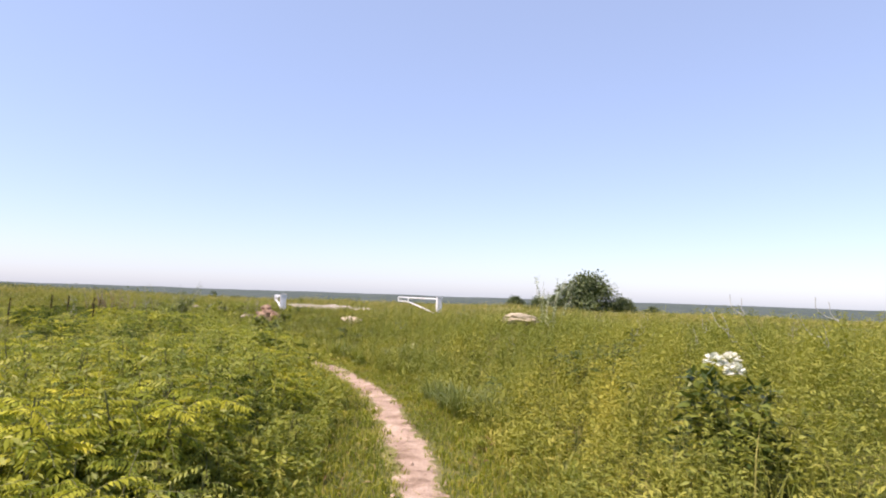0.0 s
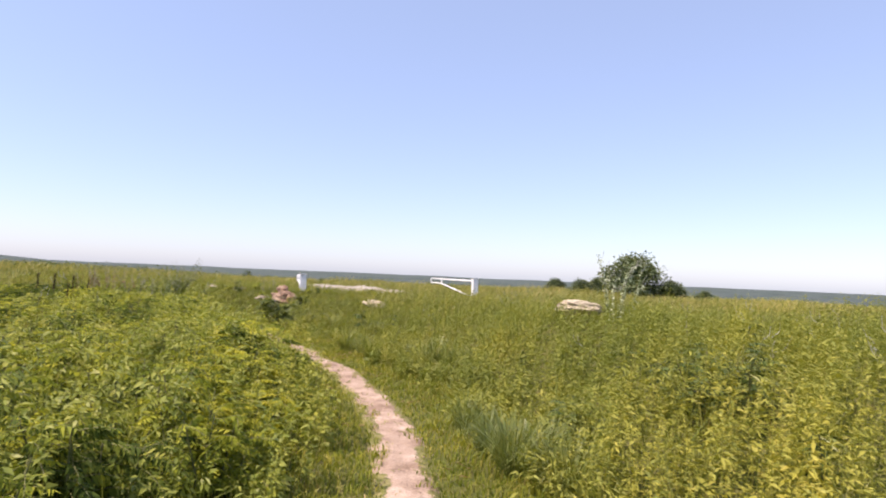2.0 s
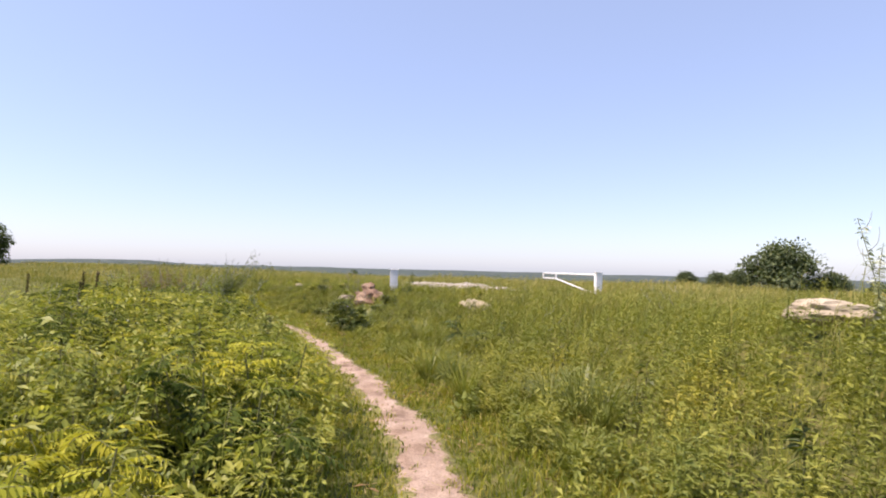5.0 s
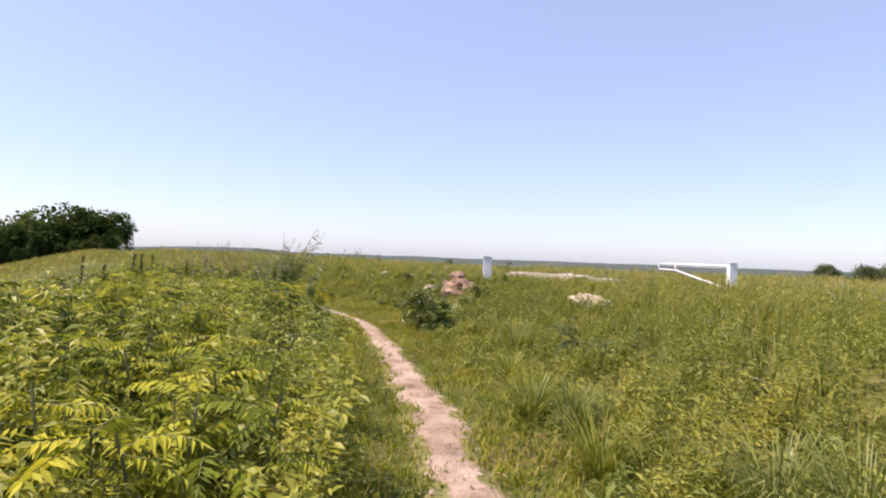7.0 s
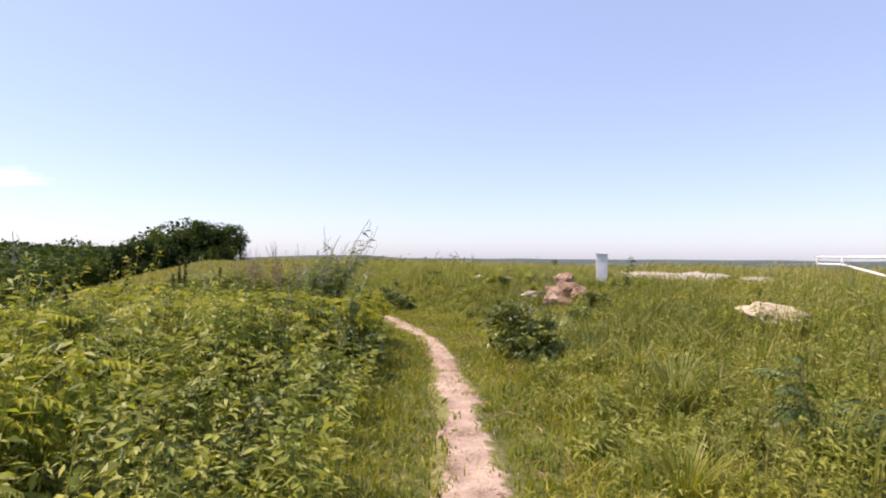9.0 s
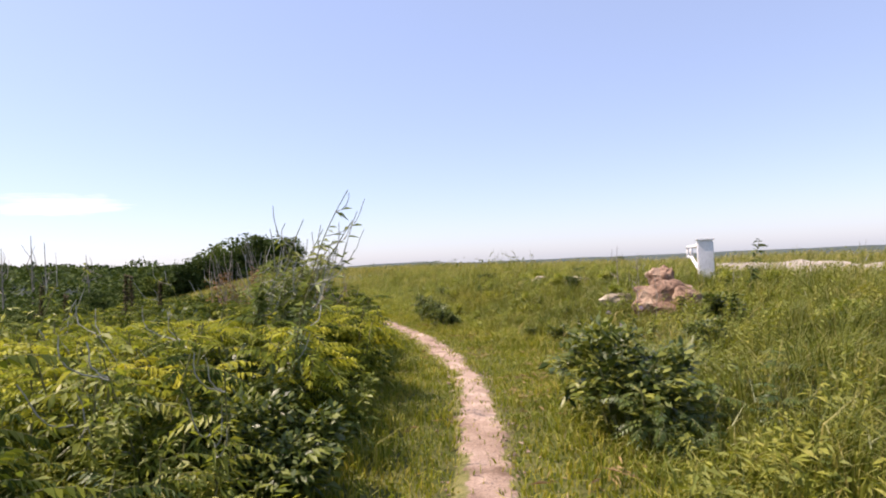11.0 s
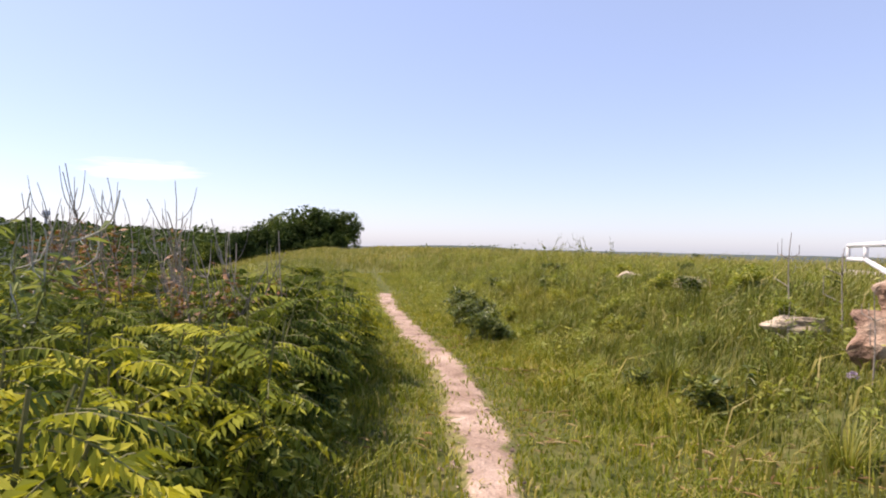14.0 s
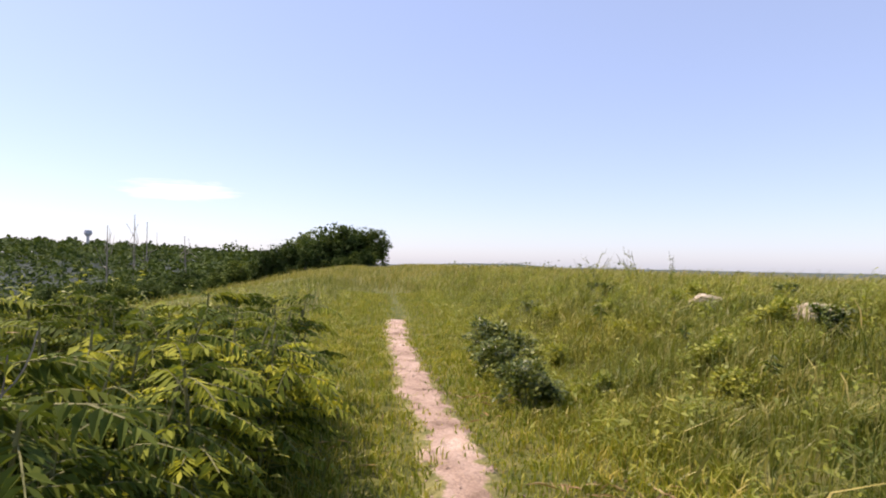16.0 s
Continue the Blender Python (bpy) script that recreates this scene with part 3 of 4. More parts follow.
def meadow_grass():
    x, y = scatter(820000, -34, 16, 0, 46)
    x2, y2 = scatter(170000, -16, -3, 17, 31)
    x, y = np.concatenate([x, x2]), np.concatenate([y, y2])
    d = lateral(x, y)
    ad = np.abs(d)
    clump = waves(x, y, 1.3, 41) * 0.5 + 0.5
    right_late = smooth(17, 22, y)
    dens = np.where(d < 0, 0.22 + 0.5 * right_late, 0.22) * (0.45 + 0.8 * clump) * near_mask(x, y, 9)
    keep = (ad > 0.62 + 0.2 * waves(x, y, 0.9, 42)) & (rng.random(len(x)) < dens) & ~on_road(x, y)
    keep &= ~((mown(x, y) > 0.3) & (d < 0) & (rng.random(len(x)) < 0.93))
    keep &= rng.random(len(x)) > in_thicket(x, y)
    x, y, d, ad = x[keep], y[keep], d[keep], ad[keep]
    n = len(x)
    tall = (0.24 + 0.42 * smooth(0.8, 2.2, ad)) * rng.uniform(0.55, 1.25, n) * (1 + 0.25 * waves(x, y, 2.2, 43))
    tall *= np.where((d < 0) & (y > 20) & (x < -5.5), 0.5, 1.0 - 0.2 * smooth(15, 20, y) - 0.22 * smooth(21, 23.5, y)) * (1 + 0.35 * waves(x, y, 0.9, 44)) * (1 - 0.6 * smooth(2.5, 4.5, d) * smooth(15, 18, y))
    tall *= 1 - 0.6 * np.exp(-((x + 7.0) ** 2 + (y - 25.5) ** 2) / 1.6)
    wind = np.array([0.25, 0.08])
    lean = (rng.normal(0, 0.36, (n, 2)) + wind * 0.6) * tall[:, None]
    v, t = blades(place(x, y), tall, rng.uniform(0.005, 0.013, n), lean, rng.uniform(0.4, 1.5, n))
    tagged(mesh_object("meadow_grass", v, t, GRASS), "tall uneven meadow grass with dry tips", "grass", kind="stuff")


WIND = np.array([0.9, 0.45, 0.0])


def herbs(name, count, box, rule, tall_rule, per, size, mat, label, narrow=(0.28, 0.5), sway=0.1, green=None):
    """Leafy herbs bent by the wind: a stem each, with leaves standing out from it all the way up."""
    x, y = scatter(count, *box)
    keep = rng.random(count) < rule(x, y)
    x, y = x[keep], y[keep]
    n = len(x)
    h = np.minimum(tall_rule(x, y) * rng.uniform(0.62, 1.2, n), 1.15 - 0.35 * (1 - smooth(0.9, 1.6, np.abs(lateral(x, y)))))
    base = place(x, y)
    top = base + np.stack([rng.normal(0, 0.1, n) * h, rng.normal(0, 0.1, n) * h, h], 1) + WIND * (sway * h)[:, None]
    f = rng.uniform(0.06, 1.0, (n, per)) ** 0.75
    at = base[:, None] * (1 - f[..., None]) + top[:, None] * f[..., None] - WIND * (sway * h[:, None] * f * (1 - f))[..., None]
    at = at.reshape(-1, 3)
    way = unit(random_dirs(len(at), -0.25, 0.8) + WIND * 0.45)
    ln = np.repeat(rng.uniform(0.7, 1.35, n), per) * rng.uniform(0.6, 1.3, len(at)) * size * (1.3 - 0.65 * f.ravel())
    at = at + way * (rng.uniform(0, 0.7, len(at)) * ln)[:, None]
    lv = leaves(at, way, across_of(way), ln, ln * rng.uniform(*narrow, len(at)), 0.35)
    v, t = joined(lv, rods(base, top, 0.0026, 0.0015, 3))
    own = np.clip(0.5 + 0.36 * waves(x, y, 0.8, 81) + 0.12 * waves(x, y, 3.1, 82) + rng.normal(0, 0.15, n) - (0 if green is None else green(x, y)), 0, 1)
    return tagged(mesh_object(name, v, t, mat, tone=np.concatenate([np.repeat(own, per * 4), np.repeat(own * 0.6, 6)])), label, "plants", kind="stuff")


def right_rule(x, y):
    d = lateral(x, y)
    patch = 0.6 + 0.7 * waves(x, y, 1.1, 51)
    return (d < -0.82 + 0.2 * waves(x, y, 0.8, 52)) * np.clip(patch, 0.15, 1) * (1 - 0.8 * smooth(14, 21, y + 0.5 * x)) * near_mask(x, y, 13) * ~on_road(x, y, 0.6)


def bend_side(y):
    """1 along the inside of the trail's bend, where tall plants crowd in."""
    return smooth(6, 9, y) * (1 - smooth(16, 18.5, y))


def left_rule(x, y):
    d = lateral(x, y)
    patch = 0.6 + 0.7 * waves(x, y, 1.0, 53)
    return (d > 0.92 - 0.10 * bend_side(y) + 0.12 * waves(x, y, 0.7, 54)) * np.clip(patch, 0.15, 1) * near_mask(x, y, 7) * (1 - 0.9 * smooth(21.6, 23.4, y)) * (1 - 0.95 * in_thicket(x, y)) * (1 - 0.97 * smooth(3.4, 5, d) * smooth(14, 18, y))


def meadow_rule(x, y):
    d = lateral(x, y)
    return ((d < -0.9) & (mown(x, y) < 0.3)) * smooth(15, 21, y + 0.4 * x) * np.clip(0.4 + 0.8 * waves(x, y, 1.3, 55), 0.05, 1) * near_mask(x, y, 9) * ~on_road(x, y, 0.4)


verge_grass()
dry_litter()
meadow_grass()
herbs("yellow_herbs", 50000, (-6, 18, 0, 27), right_rule, lambda x, y: (0.42 + 0.5 * smooth(0.7, 2.8, -lateral(x, y))) * (1 - 0.42 * smooth(12, 18, y)) * (1 - 0.35 * np.exp(-((x - 3.1) ** 2 + (y - 15.0) ** 2) / 2)) * (1 + 0.3 * waves(x, y, 1.1, 56) + 0.15 * waves(x, y, 3.0, 59)), 36, 0.076, HERB,
      "dense yellowish green flowering herbs beside the trail", (0.2, 0.34), 0.2, lambda x, y: 0.3 * smooth(9.5, 13.5, y))
herbs("undergrowth", 44000, (-24, 3, 0, 32), left_rule, lambda x, y: (0.38 + 0.33 * bend_side(y) + (0.32 - 0.16 * bend_side(y)) * smooth(0.9, 2.4, lateral(x, y))) * (1 + 0.4 * waves(x, y, 0.8, 57) + 0.15 * waves(x, y, 3.0, 60)) * (1 - 0.45 * smooth(22, 26, y)) * (1 - 0.6 * smooth(2.6, 6.5, lateral(x, y))), 32, 0.078, UNDER,
      "dense green leafy undergrowth and brambles", (0.26, 0.46), 0.15)
herbs("meadow_herbs", 60000, (-34, 14, 14, 46), meadow_rule, lambda x, y: np.clip(0.30 + 0.2 * waves(x, y, 1.3, 58), 0.08, 0.8) * (1 - 0.45 * smooth(21, 24, y) * smooth(-6.5, -5, x)), 18, 0.07, UNDER,
      "low green herbs among the meadow grass", (0.24, 0.42), 0.15)


def far_tufts():
    n = 250000
    r = 6 + 125 * rng.random(n) ** 1.5
    a = rng.uniform(-0.95, 2.1, n)
    x, y = -5 - np.sin(a) * r, 18 + np.cos(a) * r
    d = lateral(x, y)
    inner = near_mask(x, y, 9)
    keep = (np.abs(d) > np.where(y > 30, 0.0, 1.2)) & (rng.random(n) > inner * np.where(y > 34, 0.0, 0.9)) & ~on_road(x, y) & (y > 2)
    keep &= rng.random(n) < 0.4 + 0.6 * (waves(x, y, 6, 61) * 0.5 + 0.5)
    x, y, r = x[keep], y[keep], r[keep]
    n = len(x)
    s = np.clip(r / 22, 0.9, 3.2) * (1 - 0.5 * smooth(2, 4, d[keep]) * (1 - smooth(30, 50, r)))
    tall = rng.uniform(0.22, 0.55, n) * (1 + 0.3 * waves(x, y, 9, 62)) * np.clip(s, 0.45, 1.25)
    lean = (rng.normal(0, 0.4, (n, 2)) + np.array([0.25, 0.08])) * tall[:, None]
    v, t = blades(place(x, y), tall, 0.018 * s * rng.uniform(0.6, 1.4, n), lean, rng.uniform(0.3, 1.3, n))
    tagged(mesh_object("field_grass", v, t, FARLEAF), "rough grass of the open hilltop field", "grass", kind="stuff")


far_tufts()


# ---- sumac and other shrubs ----
def fronds(origin, way, length, pairs, leaf, droop):
    """Pinnate leaves: an arching midrib with pairs of leaflets."""
    n = len(origin)
    side = across_of(way)
    sets, rib_p, rib_q = [], [], []
    prev = last = origin
    for k in range(1, pairs + 1):
        f = k / pairs
        p = origin + way * (length * f)[:, None] - np.array([0, 0, 1.0]) * (droop * length * f * f)[:, None]
        if k % 3 == 0:
            rib_p.append(last)
            rib_q.append(p)
            last = p
        tang = unit(p - prev)
        prev = p
        size = leaf * length * (0.55 + 0.9 * f * (1 - f) * 2) * rng.uniform(0.85, 1.15, n)
        for s in (-1, 1):
            w = unit(side * s + tang * 0.55 - np.array([0, 0, 0.3]) + rng.normal(0, 0.19, (n, 3)))
            ac = unit(tang - w * (tang * w).sum(1, keepdims=True))
            sets.append(leaves(p, w, ac, size, size * 0.37, 0.3))
    sets.append(leaves(prev, tang, side, leaf * length * 0.8, leaf * length * 0.25, 0.2))
    own = np.repeat(rng.random(n) ** 1.3, 4)
    return joined(*sets), np.tile(own, len(sets)), rods(np.concatenate(rib_p), np.concatenate(rib_q), 0.0028, 0.002, 3)


def sumac(name, n_stems, height, radius, fr, mat, label, leaf=0.225, pairs=10):
    root = tagged(new(name), label, "shrub", "sumac thicket")
    paths, og, wy = [], [], []
    for i in range(n_stems):
        a, r = rng.uniform(0, 6.283), radius * math.sqrt(rng.random()) * 0.8
        b = np.array([math.cos(a) * r * 0.6, math.sin(a) * r * 0.6, -0.1])
        h = height * rng.uniform(0.55, 0.98)
        tip = b + np.array([math.cos(a) * r * 0.7, math.sin(a) * r * 0.7, h])
        mid = (b + tip) / 2 + rng.normal(0, 0.04, 3)
        paths.append([b, mid, tip])
        for k in range(fr):
            f = rng.uniform(0.3, 1.0)
            og.append(mid + (tip - mid) * (2 * f - 1) if f > 0.5 else b + (mid - b) * 2 * f)
            aa = rng.uniform(0, 6.283)
            wy.append([math.cos(aa), math.sin(aa), rng.uniform(-0.05, 0.75)])
    ln = rng.uniform(0.19, 0.36, len(og))
    og, wy = np.array(og), unit(np.array(wy))
    crown, tones = [], []
    for i, path in enumerate(paths):
        k = slice(i * fr, (i + 1) * fr)
        lv, own, ribs = fronds(og[k], wy[k], ln[k], pairs, leaf, 0.42)
        crown.append(lv)
        tones.append(own)
        mesh_object("stem", *joined(polyline_rods([path], 0.011, 0.005, 5), ribs), STEM, root)
    tagged(mesh_object("foliage", *joined(*crown), mat, root, tone=np.concatenate(tones)), kind="stuff")
    return root


def put(kind, x, y, turn, size=1.0, sink=0.02):
    ob = copy_thing(kind, Matrix.Identity(4))
    ob.matrix_basis = Matrix.Translation((x, y, land1(x, y) - sink)) @ Matrix.Rotation(radians(turn), 4, "Z") @ Matrix.Diagonal((size, size, size, 1))
    return ob


def place_thicket():
    kinds = [sumac("sumac_shrub", 11, 1.0, 0.46, 19, SUMAC, "bushy green sumac shrub with drooping pinnate leaves"),
             sumac("sumac_shrub", 11, 0.95, 0.46, 19, SUMAC, "low green sumac shrub with drooping pinnate leaves"),
             sumac("sumac_shrub", 11, 1.02, 0.45, 18, SUMAC, "dense sumac shrub with drooping pinnate leaves", 0.25, 9),
             sumac("sumac_shrub", 7, 0.8, 0.55, 9, DARKLEAF, "dark green sumac shrub in the undergrowth"),
             sumac("bramble_bush", 9, 0.92, 0.55, 12, UNDER, "bright green leafy bramble bush in the undergrowth", 0.24, 7),
             sumac("sumac_shrub", 11, 0.98, 0.48, 19, SUMAC_LIT, "light yellow green sumac shrub with pinnate leaves in a painted sunlit tone")]
    spots = []
    r = random.Random(4)
    tries = 0
    # the dense thicket along the walk, then scattered ones among the undergrowth
    while len(spots) < 215 and tries < 400000:
        tries += 1
        x, y = r.uniform(-14.5, -3.5), r.uniform(17.9, 25.2)
        d = float(lateral([x], [y])[0])
        if (1.72 if x > -6.8 else 1.38) < d < 4.8 and (x + 8.2) * 0.86 - (y - 22.3) * 0.5 > -4.8 and all((x - a) ** 2 + (y - b) ** 2 > 0.34 ** 2 for a, b, *_ in spots):
            spots.append((x, y, r.uniform(0.85, 1.1) * (1.0 if d > 1.5 else 0.88) * (0.88 if -(x + 8.2) * 0.86 + (y - 22.3) * 0.5 > -1.5 else 1.0)))
    while len(spots) < 335 and tries < 600000:
        tries += 1
        x, y = r.uniform(-10, 2), r.uniform(2, 19)
        d = float(lateral([x], [y])[0])
        if 1.35 < d < 5.5 and all((x - a) ** 2 + (y - b) ** 2 > 0.62 ** 2 for a, b, *_ in spots):
            spots.append((x, y, r.uniform(0.7, 1.1) * (0.85 if d < 2 else 1.0)))
    used = set()
    for i, (x, y, s) in enumerate(spots):
        if i < 215:
            s = r.uniform(0.9, 1.05) + (0.1 if x > -8.3 else 0.0) - land1(x, y)
        # kind 5, with sunlight in its leaf colour, mostly fills the thicket's near part
        k = i if i < 3 else 4 if i == 215 else 3 if i == 216 else 5 if i < 215 and (i == 3 or (y < 21.2 and x > -8.8 and r.random() < 0.7)) else r.choice([0, 0, 1, 1, 2, 2, 5]) if i < 215 else r.choice([4, 4, 4, 4, 4, 4, 5, 0, 3] if y > 8.5 else [4, 4, 4, 5])
        if k not in used:
            used.add(k)
            ob = kinds[k]
            ob.matrix_basis = Matrix.Translation((x, y, land1(x, y) - 0.02)) @ Matrix.Rotation(r.uniform(0, 6.28), 4, "Z") @ Matrix.Diagonal((s, s, s, 1))
        else:
            put(kinds[k], x, y, r.uniform(0, 360), s)
    return kinds


KINDS = place_thicket()
# single sumac seedlings on the other side of the trail
for x, y, s in ((4.36, 10.6, 1.2), (4.75, 10.9, 1.1), (2.85, 10.0, 0.75), (4.2, 11.8, 0.95), (-5.1, 22.6, 0.6), (-4.4, 22.0, 0.7), (-5.8, 22.9, 0.5), (-4.75, 20.5, 0.66), (-5.0, 21.3, 0.7), (-4.3, 21.2, 0.6), (-1.5, 18.6, 0.9), (-5.6, 21.3, 0.6)):
    tagged(put(KINDS[3], x, y, x * 97, s), "single dark green sumac shrub among the herbs", "shrub", "sumac seedlings")
for x, y, s in ((-3.9, 13.7, 1.05), (-4.4, 13.2, 1.0), (-3.5, 13.2, 0.95), (-4.1, 12.6, 1.05), (-2.4, 12.4, 0.85), (-1.6, 7.9, 0.8), (-0.9, 8.9, 0.8)):
    tagged(put(KINDS[0], x, y, x * 83, s), "dark green sumac shrub standing out of the undergrowth", "shrub", "sumac seedlings")


def leafy_bush(name, height, radius, count, leaf, mat, label, squash=0.8, stems=7):
    root = tagged(new(name), label, "bush")
    paths = []
    for i in range(stems):
        a = 6.283 * i / stems + rng.uniform(-0.3, 0.3)
        tip = np.array([math.cos(a) * radius * 0.6, math.sin(a) * radius * 0.6, height * rng.uniform(0.6, 0.9)])
        paths.append([np.array([tip[0] * 0.12, tip[1] * 0.12, -0.1]), tip * 0.55 + rng.normal(0, 0.03, 3), tip])
    for path in paths:
        mesh_object("stem", *polyline_rods([path], 0.016, 0.005, 5), STEM, root)
    lump = random_dirs(26, -0.3, 1.0) * rng.uniform(0.3, 1.0, (26, 1)) * np.array([1, 1, 1.15])
    c = lump[rng.integers(0, 26, count)] + random_dirs(count, -1, 1) * (rng.random((count, 1)) ** 0.6) * 0.34
    at = c * np.array([radius, radius, height * 0.5]) + np.array([0, 0, height * 0.52])
    at[:, 2] = np.maximum(at[:, 2], 0.03)
    way = unit(random_dirs(count, -0.4, 0.7) + c * 0.8)
    ln = leaf * rng.uniform(0.6, 1.3, count)
    mesh_object("foliage", *leaves(at, way, across_of(way), ln, ln * 0.45), mat, root, tone=np.repeat(rng.random(count), 4))
    return root


b = leafy_bush("leafy_bush", 0.68, 0.45, 2600, 0.085, BRAMBLE, "green leafy bush beside the trail")
b.matrix_basis = pose(-5.2, 20.65, land1(-5.2, 20.65), 0, 0, 0)
for x, y, s, txt in ((-13.4, 26.95, 0.8, "small dark leafy bush beside the trail"), (-12.6, 26.4, 0.66, "small dark leafy bush beside the trail"), (-6.9, 18.6, 0.95, "dark leafy bush in the undergrowth"),
                     (-6.1, 18.5, 0.8, "dark leafy bush in the undergrowth"), (-9.0, 19.2, 0.9, "dark leafy bush in the undergrowth"), (-4.6, 13.6, 0.85, "dark leafy bush in the undergrowth"),
                     (-5.6, 23.6, 0.6, "low leafy bush among meadow grass"), (-11.75, 25.9, 0.6, "low leafy bush beside the trail")):
    tagged(put(b, x, y, x * 55, s), txt, "bush")
low = [leafy_bush("meadow_shrub", 0.4, 0.28, 900, 0.075, UNDER, "low yellow green shrub in the meadow grass", stems=5),
       leafy_bush("meadow_shrub", 0.46, 0.24, 800, 0.085, BRAMBLE, "low dark green shrub in the meadow grass", stems=5)]
r = random.Random(33)
spots = []
while len(spots) < 52:
    x, y = r.uniform(-19, -3), r.uniform(21.5, 34)
    d = float(lateral([x], [y])[0])
    if -8 < d < -1.5 and mown(np.array(x), np.array(y)) < 0.2 and not on_road(x, y, 0.5) and math.hypot(x + 7, y - 25.8) > 1.3 and all((x - p) ** 2 + (y - q) ** 2 > 0.5 for p, q in spots):
        spots.append((x, y))
for i, (x, y) in enumerate(spots):
    if i < 2:
        low[i].matrix_basis = pose(x, y, land1(x, y) - 0.02)
        tagged(low[i], group="meadow shrubs")
    else:
        put(low[r.random() < 0.25], x, y, r.uniform(0, 360), r.uniform(0.45, 0.9))
b = leafy_bush("milkweed", 1.0, 0.42, 650, 0.15, BRAMBLE, "broad-leaved milkweed with white flower heads above the herbs", stems=5)
for q in range(4):
    n = 70
    way = random_dirs(n, -0.2, 1)
    top = np.array([rng.normal(0, 0.16), rng.normal(0, 0.16), rng.uniform(0.9, 1.15)])
    mesh_object("flower_head", *leaves(top + way * 0.04, way, across_of(way), np.full(n, 0.06), np.full(n, 0.035)), PETAL, b, label="white flower head")
b.matrix_basis = pose(4.8, 6.1, land1(4.8, 6.1), 0, 0, 20)


# ---- tall weeds and stalks ----
def wavy_stem(base, h, lean, wob, n=7):
    out, p = [], np.array(base, float)
    ph = rng.uniform(0, 6.28)
    for i in range(n + 1):
        f = i / n
        out.append(p + np.array([lean[0] * f * f + wob * math.sin(ph + 5 * f) * f, lean[1] * f * f + wob * math.cos(ph + 4 * f) * f, h * f]))
    return out


def tall_weed(name, stems, h, spread, label, leafy=0.55, bare=5, leaf_mat=None, leaf=0.11, wide=0.22, lean=0.24, dens=100):
    """A clump of tall stems bent by the wind: narrow drooping leaves below, bare whip-like branches curving up above."""
    root = tagged(new(name), label, "weed")
    at, way = [], []
    lee = math.atan2(WIND[1], WIND[0])
    for i in range(stems):
        base = (rng.normal(0, spread * 0.5), rng.normal(0, spread * 0.5), -0.05)
        hh = h * rng.uniform(0.7, 1.0)
        st = wavy_stem(base, hh, rng.normal(0, spread * 0.7, 2) + WIND[:2] * lean * hh, 0.03, 14)
        mesh_object("stem", *polyline_rods([st], 0.0085, 0.0035, 5), STEM, root)
        for k in range(bare):
            f = rng.uniform(leafy * 0.85, 0.93)
            j = min(len(st) - 2, int(f * (len(st) - 1)))
            o = st[j] + (st[j + 1] - st[j]) * rng.random()
            a = lee + rng.normal(0, 1.0)
            reach, rise = rng.uniform(0.10, 0.29) * h * 0.62, rng.uniform(0.14, 0.34) * h * 0.62
            bob = rng.uniform(-0.03, 0.03)
            out = np.array([math.cos(a), math.sin(a), 0.0])
            hook = rng.uniform(0.0, 0.05)
            bow = [o + out * reach * (1.7 * g - 0.7 * g * g) + np.array([0, 0, rise * (0.3 * g + 0.7 * g ** 3.2)]) + WIND * (hook * g ** 5 + bob * math.sin(6.3 * g)) + rng.normal(0, 0.003, 3) for g in np.linspace(0, 1, 10)]
            mesh_object("twig", *polyline_rods([bow], 0.005, 0.003, 4), TWIG, root)
            for q in range(5):
                g = rng.integers(1, 6)
                at.append(bow[g])
                way.append([math.cos(a) * 0.5 + rng.normal(0, 0.4), math.sin(a) * 0.5 + rng.normal(0, 0.4), rng.uniform(-0.3, 0.6)])
        for k in range(int(dens * h)):
            f = rng.uniform(0.1, min(1.0, leafy + 0.2))
            j = min(len(st) - 2, int(f * (len(st) - 1)))
            at.append(st[j] + (st[j + 1] - st[j]) * rng.random())
            a = rng.uniform(0, 6.283)
            way.append([math.cos(a) + 0.5 * WIND[0], math.sin(a) + 0.5 * WIND[1], rng.uniform(-0.2, 0.6)])
    w = unit(np.array(way))
    ln = leaf * rng.uniform(0.55, 1.2, len(w))
    mesh_object("foliage", *leaves(np.array(at), w, across_of(w), ln, ln * wide, 0.4), leaf_mat or UNDER, root, tone=np.repeat(rng.random(len(w)), 4))
    return root


def stand(ob, x, y, turn=0.0):
    ob.matrix_basis = pose(x, y, land1(x, y), 0, 0, turn)
    return ob


WILLOWY = leaf_material("willowy weed leaves", [(0.13, 0.175, 0.05), (0.21, 0.26, 0.08), (0.32, 0.36, 0.15)], 1.0, 0.35, 0.5, True)
stand(tall_weed("tall_weed", 10, 1.86, 0.19, "clump of tall leafy weeds with bare curving branches", 0.6, 6, WILLOWY), -7.9, 19.56)
stand(tall_weed("tall_weed", 4, 1.3, 0.2, "tall leafy weeds with bare forked tops", 0.66, 4, WILLOWY), -8.5, 19.95)
stand(tall_weed("tall_weed", 2, 1.4, 0.12, "tall leafy weed with spreading bare branches", 0.6, 3, WILLOWY), -6.75, 18.95)
stand(tall_weed("tall_weed", 3, 1.3, 0.2, "tall leafy weeds with bare forked tops", 0.6, 5, WILLOWY), -9.4, 20.45)
WEED = stand(tall_weed("tall_weed", 2, 1.15, 0.15, "slender tall weed with drooping tip", 0.5, 3, None, 0.085, 0.2, 0.3, 60), -8.9, 18.0)
